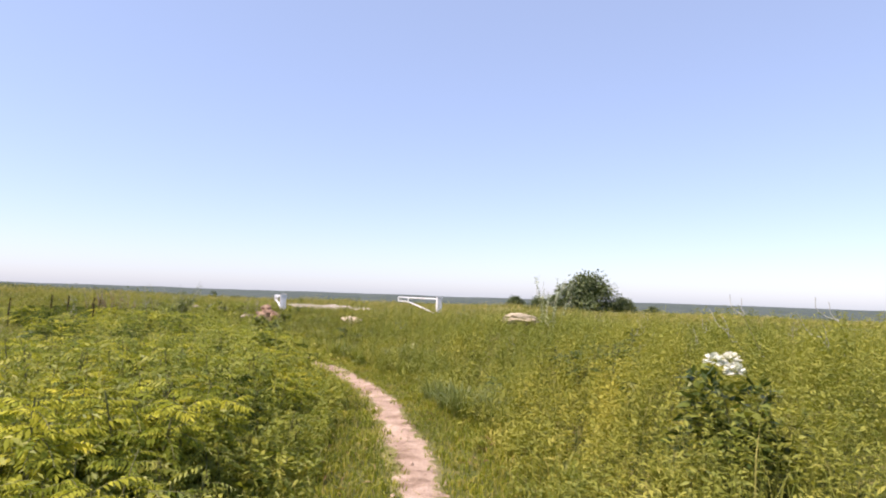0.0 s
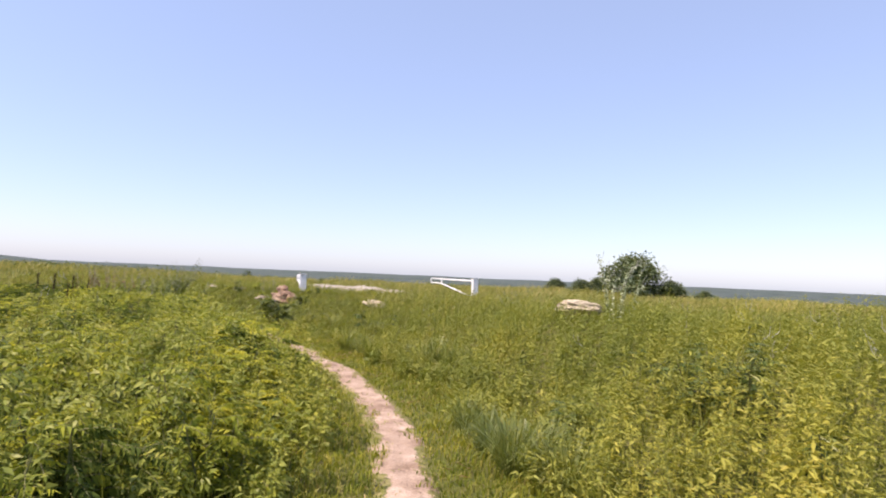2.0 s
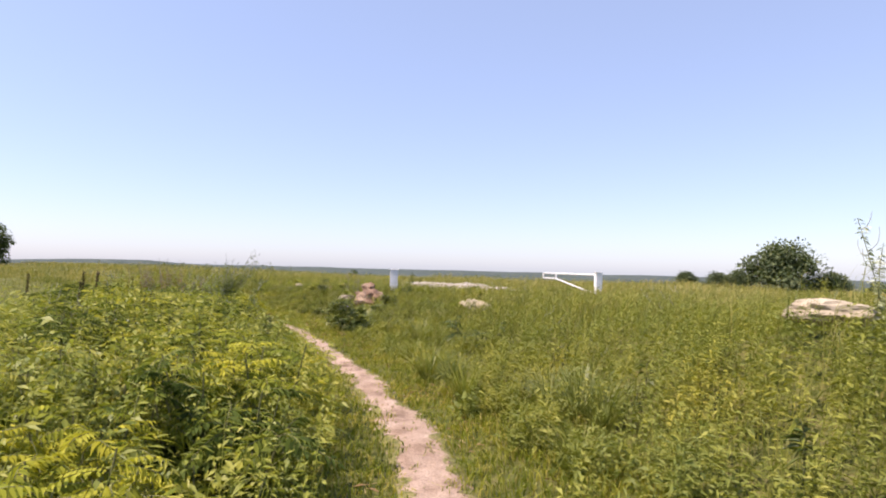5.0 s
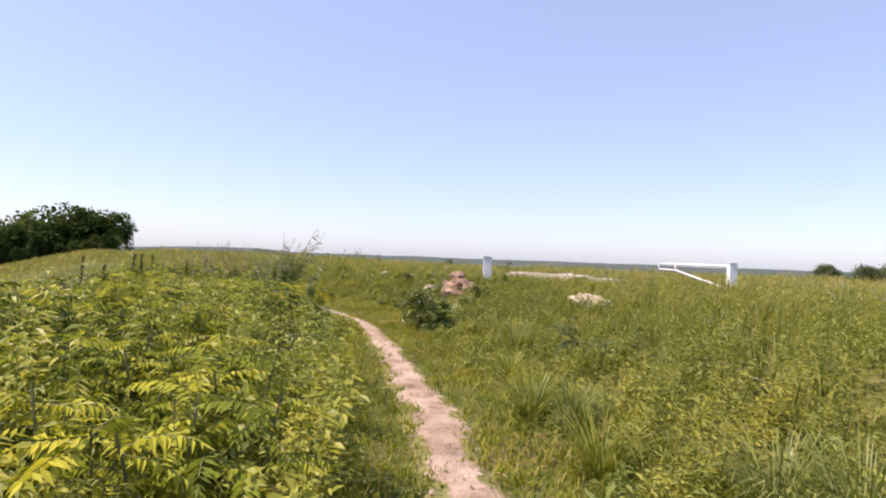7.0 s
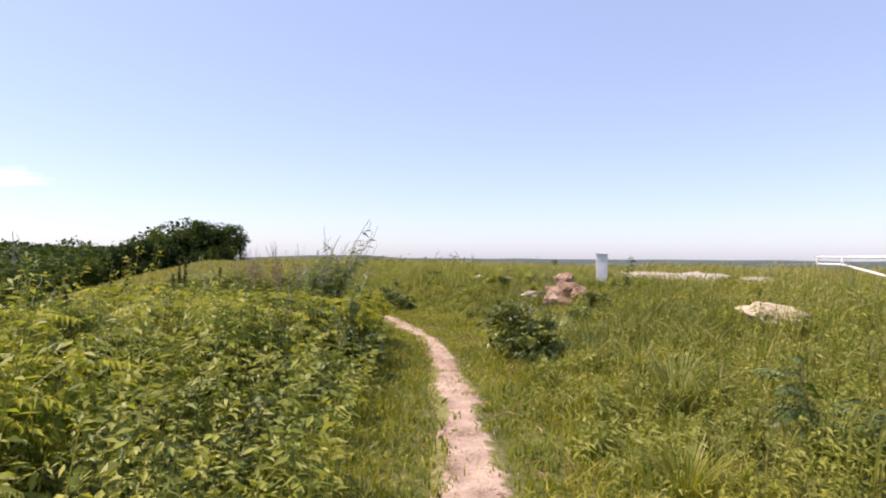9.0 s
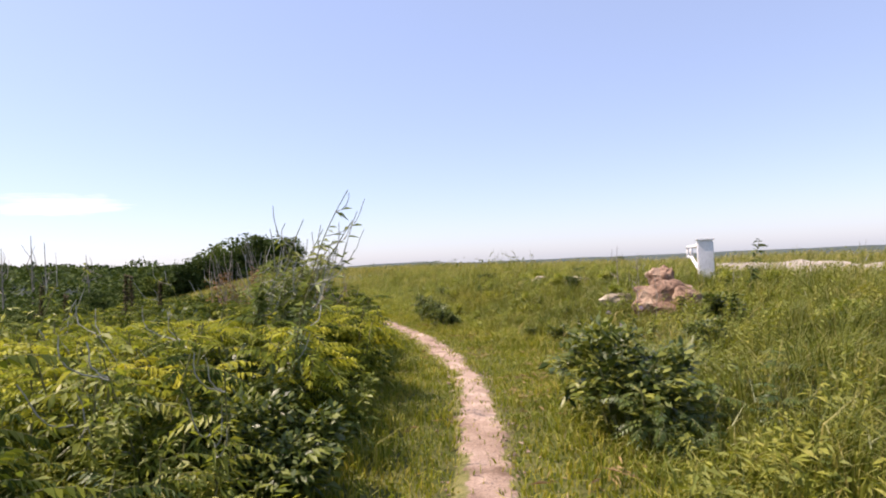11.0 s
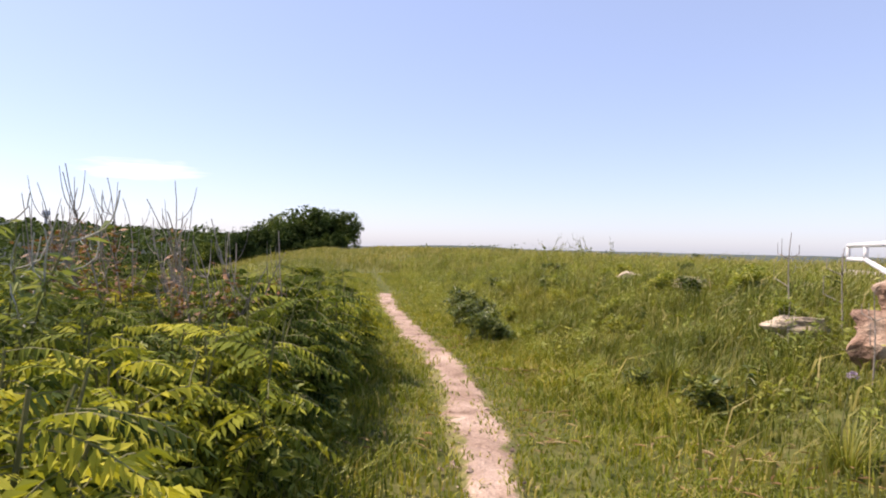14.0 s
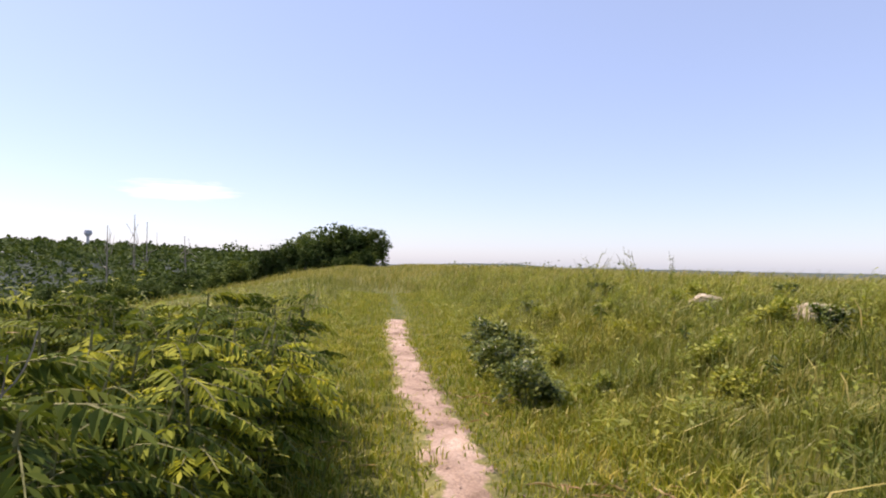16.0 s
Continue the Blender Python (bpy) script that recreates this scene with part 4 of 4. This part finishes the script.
for x, y, s in ((-6.3, 17.9, 0.9), (-6.0, 18.2, 0.85), (-6.9, 18.6, 0.95), (-7.3, 18.3, 0.9), (-11.9, 20.6, 1.1), (-12.6, 21.6, 1.1), (-17.0, 35.2, 1.1), (-16.4, 35.7, 1.0), (-17.8, 34.6, 0.9), (-20.5, 38, 1.1), (-2.9, 27.0, 0.8), (-1.9, 26.0, 0.8), (-5.5, 31.0, 0.8), (1.8, 23.0, 0.8), (2.2, 21.2, 0.8),
                (6.5, 15.0, 0.9), (7.0, 13.6, 0.85), (7.9, 15.4, 0.9), (-10.0, 31.0, 0.7), (-23.0, 44.0, 1.2), (-8.9, 16.2, 0.95), (6.6, 9.6, 1.3), (7.4, 9.0, 1.25), (8.1, 9.1, 1.4), (8.6, 8.7, 1.25), (9.1, 9.4, 1.3),
                (-6.2, 14.6, 0.85), (-7.4, 13.4, 0.8), (-0.3, 17.9, 0.75), (3.1, 12.4, 0.8), (5.0, 11.2, 0.85), (6.2, 10.4, 0.9)):
    put(WEED, x, y, x * 71, s)
stand(tall_weed("flowering_weed", 7, 1.5, 0.3, "tall weed with pale flowers above the herbs", 0.75, 3, PALELEAF, 0.075, 0.4), 4.2, 16.3)
stand(tall_weed("dark_weed", 1, 1.05, 0.08, "dark leafy weed beside the gate post", 0.9, 0, DARKLEAF, 0.14, 0.3, 0.2, 75), -6.15, 27.0)
SPROUT = stand(tall_weed("meadow_weed", 1, 0.6, 0.03, "upright dark weed in the meadow grass", 0.9, 0, BRAMBLE, 0.1), -8.1, 24.9)
for x, y, s in ((-7.0, 24.6, 1.0), (-9.1, 26.2, 0.9), (-10.4, 27.3, 1.1), (-6.5, 24.2, 0.9), (-13.4, 29.2, 1.5), (-11.6, 28.2, 1.1), (-8.5, 28.2, 1.1), (-15.4, 31.4, 1.1), (-6.6, 25.4, 1.0),
                (3.6, 11.0, 1.6), (4.6, 10.1, 1.7), (2.4, 12.6, 1.5), (5.4, 12.6, 1.8), (1.4, 14.8, 1.3), (4.4, 8.2, 1.6), (0.3, 16.4, 1.1), (-3.6, 12.4, 1.6), (-4.4, 10.6, 1.6), (-2.4, 9.4, 1.5), (-5.6, 12.2, 1.6)):
    put(SPROUT, x, y, x * 41, s)


def dead_stem(name, h, forks, label, spread=0.25):
    root = tagged(new(name), label, "dead weed")
    main = wavy_stem((0, 0, -0.05), h, (rng.normal(0, 0.05), rng.normal(0, 0.05)), 0.02)
    mesh_object("stem", *polyline_rods([main], 0.011, 0.004, 5), DEAD, root)
    tw = []
    for k in range(forks):
        j = rng.integers(3, 6)
        a = rng.uniform(0, 6.283)
        o = main[j]
        out = np.array([math.cos(a), math.sin(a), 0.5]) * spread * rng.uniform(0.5, 1)
        tip = o + out + np.array([0, 0, rng.uniform(0.15, 0.4) * h * 0.5])
        tw.append([o, o + out, tip])
    for path in tw:
        mesh_object("twig", *polyline_rods([path], 0.006, 0.003, 4), DEAD, root)
    return root


DS = stand(dead_stem("dead_weed", 1.05, 4, "tall bare dead weed standing in the meadow", 0.18), -8.65, 27.5)
for x, y, s in ((-7.45, 25.75, 0.75), (-7.2, 25.85, 0.75), (-8.2, 26.2, 0.6), (-6.6, 27.6, 0.7), (-8.0, 27.0, 0.9), (5.2, 15.0, 0.9), (8.6, 13.0, 0.9), (9.3, 14.4, 1.0)):
    put(DS, x, y, x * 131, s)


def dead_shrub(label, x, y, h, n):
    """A clump of wavering dead branches, each forking upward, with withered leaves on their lower half."""
    root = tagged(new("dead_shrub"), label, "dead plant")
    at = []
    for i in range(n):
        a = rng.uniform(0, 6.283)
        base = (rng.normal(0, 0.22), rng.normal(0, 0.18), -0.05)
        st = wavy_stem(base, h * rng.uniform(0.72, 1.0), (math.cos(a) * 0.24, math.sin(a) * 0.24), 0.05, 10)
        tw = []
        for k in range(5):
            o = st[rng.integers(5, 9)]
            a2 = rng.uniform(0, 6.283)
            out = np.array([math.cos(a2), math.sin(a2), 0.0]) * rng.uniform(0.06, 0.17)
            rise = rng.uniform(0.12, 0.32)
            tw.append([o + out * (1.6 * g - 0.6 * g * g) + np.array([0, 0, rise * g ** 1.8]) for g in np.linspace(0, 1, 7)])
        mesh_object("branch", *joined(polyline_rods([st], 0.0065, 0.003, 5), polyline_rods(tw, 0.0038, 0.002, 4)), DEAD, root)
        for k in range(70):
            f = rng.uniform(3.0, 7.5)
            q = int(f)
            at.append(st[q] + (st[q + 1] - st[q]) * (f - q) + rng.normal(0, 0.03, 3))
    at = np.array(at)
    way = random_dirs(len(at), -0.4, 0.6)
    ln = rng.uniform(0.035, 0.08, len(at))
    tagged(mesh_object("foliage", *leaves(at, way, across_of(way), ln, ln * 0.4), REDLEAF, root, label="withered reddish leaves"), kind="stuff")
    root.matrix_basis = pose(x, y, land1(x, y), 0, 0, 30)
    return root


dead_shrub("half dead shrub thick with withered reddish leaves", -10.2, 21.7, 1.4 - land1(-10.2, 21.7), 13)
dead_shrub("bare dead shrub with withered reddish leaves", -10.85, 21.45, 1.72 - land1(-10.85, 21.45), 10)
dead_shrub("bare dead shrub with withered reddish leaves", -11.3, 21.0, 1.68 - land1(-11.3, 21.0), 9)


def spike(h, label):
    root = tagged(new("seed_spike"), label, "weed", "dark seed spikes")
    mesh_object("stalk", *polyline_rods([wavy_stem((0, 0, -0.05), h, (0.03, 0.02), 0.012)], 0.012, 0.007, 5), SPIKE, root)
    c = 260
    f = rng.uniform(0.5, 1.0, c)
    at = np.stack([0.03 * f * f + rng.normal(0, 0.006, c), 0.02 * f * f + rng.normal(0, 0.006, c), f * h - 0.04], 1)
    way = random_dirs(c, -0.3, 0.9)
    mesh_object("seed_head", *leaves(at, way, across_of(way), np.full(c, 0.035), np.full(c, 0.025)), SPIKE, root)
    return root


SP = stand(spike(1.0, "dark dead seed spike standing above the undergrowth"), -10.57, 19.7)
r = random.Random(12)
for x, y, s in ((-11.7, 19.7, 1.0), (-11.3, 18.6, 0.8), (-12.6, 20.1, 1.1), (-10.05, 18.6, 0.75), (-13.3, 19.1, 1.0), (-8.6, 16.6, 0.8), (-7.2, 16.9, 0.7), (-9.3, 17.6, 0.9), (-8.9, 13.0, 0.8)):
    put(SP, x, y, r.uniform(-60, 60), s * r.uniform(1.0, 1.3))


def tussock(h, n, label, mat=None):
    """A tussock of long arching blades."""
    a, r = rng.uniform(0, 6.283, n), 0.09 * np.sqrt(rng.random(n))
    out = np.stack([np.cos(a), np.sin(a)], 1)
    ln = h * rng.uniform(0.6, 1.1, n)
    reach = rng.uniform(0.25, 0.95, n) * ln
    w = rng.uniform(0.006, 0.011, n)
    side = np.stack([-out[:, 1], out[:, 0], 0 * a], 1) * (w / 2)[:, None]
    rows = []
    for f in (0, 0.35, 0.65, 0.87):
        p = np.stack([out[:, 0] * (r + reach * f ** 1.6), out[:, 1] * (r + reach * f ** 1.6), ln * (f - 0.35 * (reach / ln) * f ** 3) - 0.03], 1)
        rows += [p - side * (1 - 0.3 * f), p + side * (1 - 0.3 * f)]
    tip = np.stack([out[:, 0] * (r + reach), out[:, 1] * (r + reach), ln * (1 - 0.55 * reach / ln)], 1)
    v = np.stack(rows + [tip], 1)
    t = np.array([[0, 1, 3], [0, 3, 2], [2, 3, 5], [2, 5, 4], [4, 5, 7], [4, 7, 6], [6, 7, 8]])
    root = tagged(new("grass_tussock"), label, "grass", "grass tussocks")
    for k in range(5):
        q = v[k::5]
        mesh_object("tuft", q.reshape(-1, 3), (np.arange(len(q))[:, None, None] * 9 + t).reshape(-1, 3), mat or TUSSOCK, root)
    return root


TU = [stand(tussock(0.62, 170, "tussock of long arching grass blades beside the trail"), -1.4, 15.9), stand(tussock(0.5, 130, "tussock of arching grass blades beside the trail"), 2.4, 8.9)]
for i, (x, y, s) in enumerate(((-0.6, 14.9, 1.1), (0.4, 14.2, 0.9), (-2.2, 17.4, 0.9), (-3.0, 19.0, 1.0), (-3.4, 20.2, 1.1), (1.9, 11.0, 0.9), (2.9, 8.1, 0.9), (3.3, 6.2, 1.0), (4.2, 6.0, 1.0), (-4.0, 21.0, 1.0),
                               (-6.6, 23.2, 0.8), (-7.2, 24.2, 0.9), (-8.9, 25.4, 0.8), (-9.9, 25.6, 0.7), (-10.6, 26.3, 0.8), (-2.6, 19.8, 1.0), (-1.6, 18.4, 1.0), (-8.0, 25.7, 0.8), (0.9, 12.9, 0.9), (-4.6, 21.8, 1.0))):
    put(TU[i % 2], x, y, x * 201, s * 0.85)


BG = stand(tussock(0.66, 190, "clump of long grey green grass blades beside the trail", BLUEGRASS), 2.25, 8.95)
for x, y, s in ((2.55, 9.25, 0.9), (2.0, 9.5, 0.85), (2.7, 8.6, 0.9), (1.7, 10.3, 0.8), (-1.05, 15.85, 0.85), (0.75, 14.4, 1.1), (0.4, 14.75, 1.0), (1.0, 14.1, 1.0), (-5.7, 22.1, 0.95), (-5.45, 22.35, 1.0), (-5.3, 21.9, 1.0), (-5.9, 22.5, 0.8), (-2.8, 19.3, 1.0), (-3.1, 14.9, 0.7)):
    put(BG, x, y, x * 173, s)


def floret_weed(x, y, h):
    """A thin stem with a bushy purple flower head."""
    root = tagged(new("purple_flower"), "slender weed with a purple flower head", "flower", "purple flowers")
    st = wavy_stem((0, 0, -0.05), h, (0.04, 0.02), 0.01)
    mesh_object("stem", *polyline_rods([st], 0.004, 0.003, 5), STEM, root)
    way = random_dirs(60, -0.3, 1)
    mesh_object("flower_head", *leaves(st[-1] + way * 0.012, way, across_of(way), np.full(60, 0.03), np.full(60, 0.01)), PURPLE, root, label="purple flower head")
    stand(root, x, y)


for x, y, h in ((-7.28, 24.36, 0.55), (-6.54, 23.3, 0.55), (-6.75, 23.75, 0.5), (-6.9, 24.6, 0.5)):
    floret_weed(x, y, h)


# ---- trees ----
def tree(name, h, w, clumps, cards, leaf, mat, label, low=0.02):
    root = tagged(new(name), label, "tree")
    limbs = [[np.array([0, 0, -0.4]), np.array([0.05, 0.02, h * 0.35]), np.array([0.1, 0.05, h * 0.8])]]
    cen = random_dirs(clumps, -0.97, 1.0) * rng.uniform(0.35, 0.92, (clumps, 1))
    low_half = np.clip(-cen[:, 2:3], 0, 1)
    cen[:, :2] *= 1 + 0.55 * low_half
    cen = cen * np.array([w / 2, w / 2, h * (1 - low) / 2]) + np.array([0, 0, h * (low + (1 - low) / 2)])
    for c in cen[:14]:
        f = rng.uniform(0.15, 0.45)
        o = np.array([0.03, 0.01, h * f])
        limbs.append([o, (o + c) / 2 + np.array([0, 0, -0.1]), c])
    mesh_object("trunk", *polyline_rods(limbs, 0.03 * h * 0.5, 0.03, 6), BARK, root)
    k = rng.integers(0, clumps, cards)
    rad = rng.uniform(0.10, 0.2, clumps)[k] * w
    off = random_dirs(cards, -0.6, 1) * (rng.random((cards, 1)) ** 0.4) * rad[:, None]
    at = cen[k] + off
    at[:, 2] = np.maximum(at[:, 2], 0.05)
    way = unit(off + rng.normal(0, 0.1, (cards, 3)) * rad[:, None] * 3)
    ln = leaf * rng.uniform(0.6, 1.3, cards)
    mesh_object("crown", *leaves(at, way, across_of(way), ln, ln * 0.6), mat, root)
    return root


def place_woods():
    r = random.Random(21)
    kinds = [tree("tree", 8.5, 7.0, 70, 5200, 0.5, TREELEAF, "dense dark green tree at the edge of the wood"),
             tree("tree", 9.2, 6.0, 64, 4800, 0.5, TREELEAF, "tall dark green tree at the edge of the wood"),
             tree("tree", 7.2, 6.4, 60, 4600, 0.5, TREELEAF, "broad dark green tree at the edge of the wood"),
             tree("tree", 6.5, 3.2, 36, 2600, 0.44, TREELEAF, "narrow dark green tree at the edge of the wood")]
    spots = [(58.6, 118, 0, 0.92), (60.0, 120, 1, 0.9), (61.4, 117, 0, 0.98), (62.8, 119, 1, 0.95), (64.2, 116, 2, 1.05)]
    az = 65.2
    while az < 100:
        spots.append((az, r.uniform(108, 122), r.choice([0, 1, 2, 3, 3]), r.uniform(0.5, 0.98)))
        spots.append((az + r.uniform(-0.5, 0.5), r.uniform(125, 150), r.choice([0, 1, 2]), r.uniform(0.85, 1.1)))
        az += r.uniform(1.1, 1.9)
    for k in range(40):
        spots.append((r.uniform(63, 104), r.uniform(150, 230), r.choice([0, 1, 2]), r.uniform(0.9, 1.2)))
    for k in range(75):
        az = r.uniform(74, 124)
        spots.append((az, r.uniform(42, 105) * (1.25 if az < 84 else 1.0), r.choice([0, 1, 2, 2]), r.uniform(0.6, 0.95)))
    for k in range(34):
        spots.append((59 + k * 0.85 + r.uniform(-0.3, 0.3), r.uniform(107, 114), 2, r.uniform(0.3, 0.5)))
    first = set()
    for az, dist, k, s in spots:
        x, y = -8.0 - math.sin(radians(az)) * dist, 22.0 + math.cos(radians(az)) * dist
        if dist < 106 or az > 100:
            s = min(s, (0.9 - 0.028 * dist - land1(x, y)) / 9.0)
            if s < 0.35:
                continue
        if k not in first:
            first.add(k)
            kinds[k].matrix_basis = Matrix.Translation((x, y, land1(x, y) - 0.1)) @ Matrix.Diagonal((s, s, s, 1))
        else:
            put(kinds[k], x, y, r.uniform(0, 360), s, 0.1)


place_woods()


def bare_tree(az, dist, h, lift):
    root = tagged(new("bare_tree"), "bare dead tree rising above the far woods", "tree", "bare trees")
    limbs = [[np.array([0, 0, 0.0]), np.array([0.1, 0, h * 0.6]), np.array([rng.normal(0, 0.5), 0, h])]]
    for k in range(5):
        o = np.array([0.05, 0, h * rng.uniform(0.45, 0.8)])
        limbs.append([o, o + np.array([rng.normal(0, 0.9), rng.normal(0, 0.9), 0.8]), o + np.array([rng.normal(0, 1.4), rng.normal(0, 1.4), h * 0.22])])
    mesh_object("trunk", *polyline_rods(limbs[:1], 0.22, 0.06, 6), DEAD, root)
    for path in limbs[1:]:
        mesh_object("limb", *polyline_rods([path], 0.1, 0.04, 5), DEAD, root)
    x, y = -8.0 - math.sin(radians(az)) * dist, 22.0 + math.cos(radians(az)) * dist
    root.matrix_basis = pose(x, y, land1(x, y), 0, 0, lift)


for az, dist, h in ((79.6, 150, 24), (81.6, 148, 22), (78.6, 155, 22.5), (75.5, 160, 18)):
    bare_tree(az, dist, h, az * 13)
t = tree("bush_tree", 3.8, 6.6, 60, 8500, 0.32, BUSHLEAF, "rounded grey green bush tree on the open hilltop", low=0.02)
t.matrix_basis = pose(12.8, 65, land1(12.8, 65))
for x, y, s in ((7.6, 64, 0.36), (5.1, 64, 0.33), (9.4, 65, 0.42), (16.2, 64.5, 0.5), (19.0, 63, 0.3)):
    tagged(put(t, x, y, x * 37, s, 0.1), "small grey green bush on the open hilltop", "bush")


def far_canopy():
    """Tree tops of the wooded valley and the far rise."""
    n = 150000
    a = np.radians(rng.uniform(60, 128, n))
    r = 112 + 788 * rng.random(n) ** 1.9
    x, y = -7.4 - np.sin(a) * r, 22.5 + np.cos(a) * r
    cell = 9.0
    jx, jy = np.floor(x / cell), np.floor(y / cell)
    ox, oy = x / cell - jx - 0.5, y / cell - jy - 0.5
    h = 8.5 + 3.2 * np.sin(jx * 12.9 + jy * 78.2) + 0.8 * np.sin(jx * 3.1 - jy * 5.7)
    dome = np.sqrt(np.maximum(0.03, 1 - 3.2 * (ox ** 2 + oy ** 2)))
    z = land(x, y) + h * (0.45 + 0.55 * dome) * smooth(105, 150, r) + rng.normal(0, 0.3, n)
    at = np.stack([x, y, z], 1)
    way = unit(np.stack([ox, oy, 0.3 + 0 * ox], 1) + rng.normal(0, 0.35, (n, 3)))
    ln = np.clip(r / 170, 0.9, 3.2) * rng.uniform(0.7, 1.4, n)
    tagged(mesh_object("far_woods", *leaves(at, way, across_of(way), ln, ln * 0.8), TREELEAF), "far woodland canopy in the valley", "woods", kind="stuff")


def field_brush():
    """Low brush lines across the far field."""
    n = 26000
    a = np.radians(rng.uniform(-42, 52, n))
    r = 52 + 16 * rng.integers(0, 4, n) + rng.normal(0, 2.0, n)
    x, y = -5 - np.sin(a) * r, 20 + np.cos(a) * r
    keep = waves(x, y, 14, 71) > 0.1
    x, y = x[keep], y[keep]
    n = len(x)
    hh = np.clip(0.55 + 0.45 * waves(x, y, 4, 72), 0.1, 1.3)
    at = np.stack([x, y, land(x, y) + rng.random(n) * hh], 1)
    way = random_dirs(n, -0.1, 1)
    ln = rng.uniform(0.15, 0.36, n)
    tagged(mesh_object("field_brush", *leaves(at, way, across_of(way), ln, ln * 0.6), BUSHLEAF), "low dark brush across the far field", "brush", kind="stuff")


far_canopy()
field_brush()
t = tree("lone_bush", 1.7, 1.7, 14, 700, 0.16, TREELEAF, "small lone wind-bent bush on the skyline", low=0.05)
t.matrix_basis = pose(-48.9, 107, land1(-48.9, 107))


# ---- far tower and masts ----
def tower():
    root = tagged(new("water_tower"), "slender grey water tower far beyond the woods", "tower")
    bm = bmesh.new()
    tube(bm, (0, 0, 0), (0, 0, 46), 2.2, 16)
    part("shaft", bm, STEEL, root)
    bm = bmesh.new()
    bmesh.ops.create_cone(bm, cap_ends=True, segments=20, radius1=3.0, radius2=6.5, depth=5, matrix=Matrix.Translation((0, 0, 46)))
    bmesh.ops.create_cone(bm, cap_ends=True, segments=20, radius1=6.5, radius2=5.5, depth=5, matrix=Matrix.Translation((0, 0, 51)))
    part("tank", bm, STEEL, root)
    az = radians(83.1)
    x, y = -7.4 - math.sin(az) * 1150, 22.5 + math.cos(az) * 1150
    root.matrix_basis = pose(x, y, land1(x, y))


tower()


def cloud():
    """A thin white cloud low in the sky."""
    m = bpy.data.materials.new("thin cloud")
    m.use_nodes = True
    nt = m.node_tree
    nt.nodes.clear()
    tc = nt.nodes.new("ShaderNodeTexCoord")
    mp = nt.nodes.new("ShaderNodeMapping")
    mp.inputs["Scale"].default_value = (1.0, 1.0, 2.2)
    nt.links.new(tc.outputs["Object"], mp.inputs[0])
    gr = nt.nodes.new("ShaderNodeVectorMath")
    gr.operation = "LENGTH"
    nt.links.new(tc.outputs["Object"], gr.inputs[0])
    n = noise_at(nt, 2.2, 6.0, 0.6, mp.outputs[0])
    ad = nt.nodes.new("ShaderNodeMath")
    ad.operation = "SUBTRACT"
    nt.links.new(n, ad.inputs[0])
    nt.links.new(gr.outputs["Value"], ad.inputs[1])
    fac = ramp(nt, ad.outputs[0], [(0.0, (0, 0, 0)), (0.5, (0.75, 0.75, 0.75))])
    em, tr, ms, out = (nt.nodes.new(k) for k in ("ShaderNodeEmission", "ShaderNodeBsdfTransparent", "ShaderNodeMixShader", "ShaderNodeOutputMaterial"))
    em.inputs[0].default_value, em.inputs[1].default_value = (1, 1, 1, 1), 0.75
    nt.links.new(fac, ms.inputs[0])
    nt.links.new(tr.outputs[0], ms.inputs[1])
    nt.links.new(em.outputs[0], ms.inputs[2])
    nt.links.new(ms.outputs[0], out.inputs[0])
    v = [(math.cos(a) * 0.9, 0, math.sin(a) * 0.9) for a in np.linspace(0, 6.283, 24, endpoint=False)]
    bm = bmesh.new()
    bm.faces.new([bm.verts.new(p) for p in v])
    ob = part("cloud", bm, m)
    az, dist = radians(76.1), 3600.0
    ob.matrix_world = Matrix.Translation((-8 - math.sin(az) * dist, 22 + math.cos(az) * dist, 0.105 * dist)) @ Matrix.Rotation(az, 4, "Z") @ Matrix.Diagonal((640, 1, 125, 1))
    tagged(ob, "thin white cloud low in the sky", "cloud", kind="structure")


cloud()
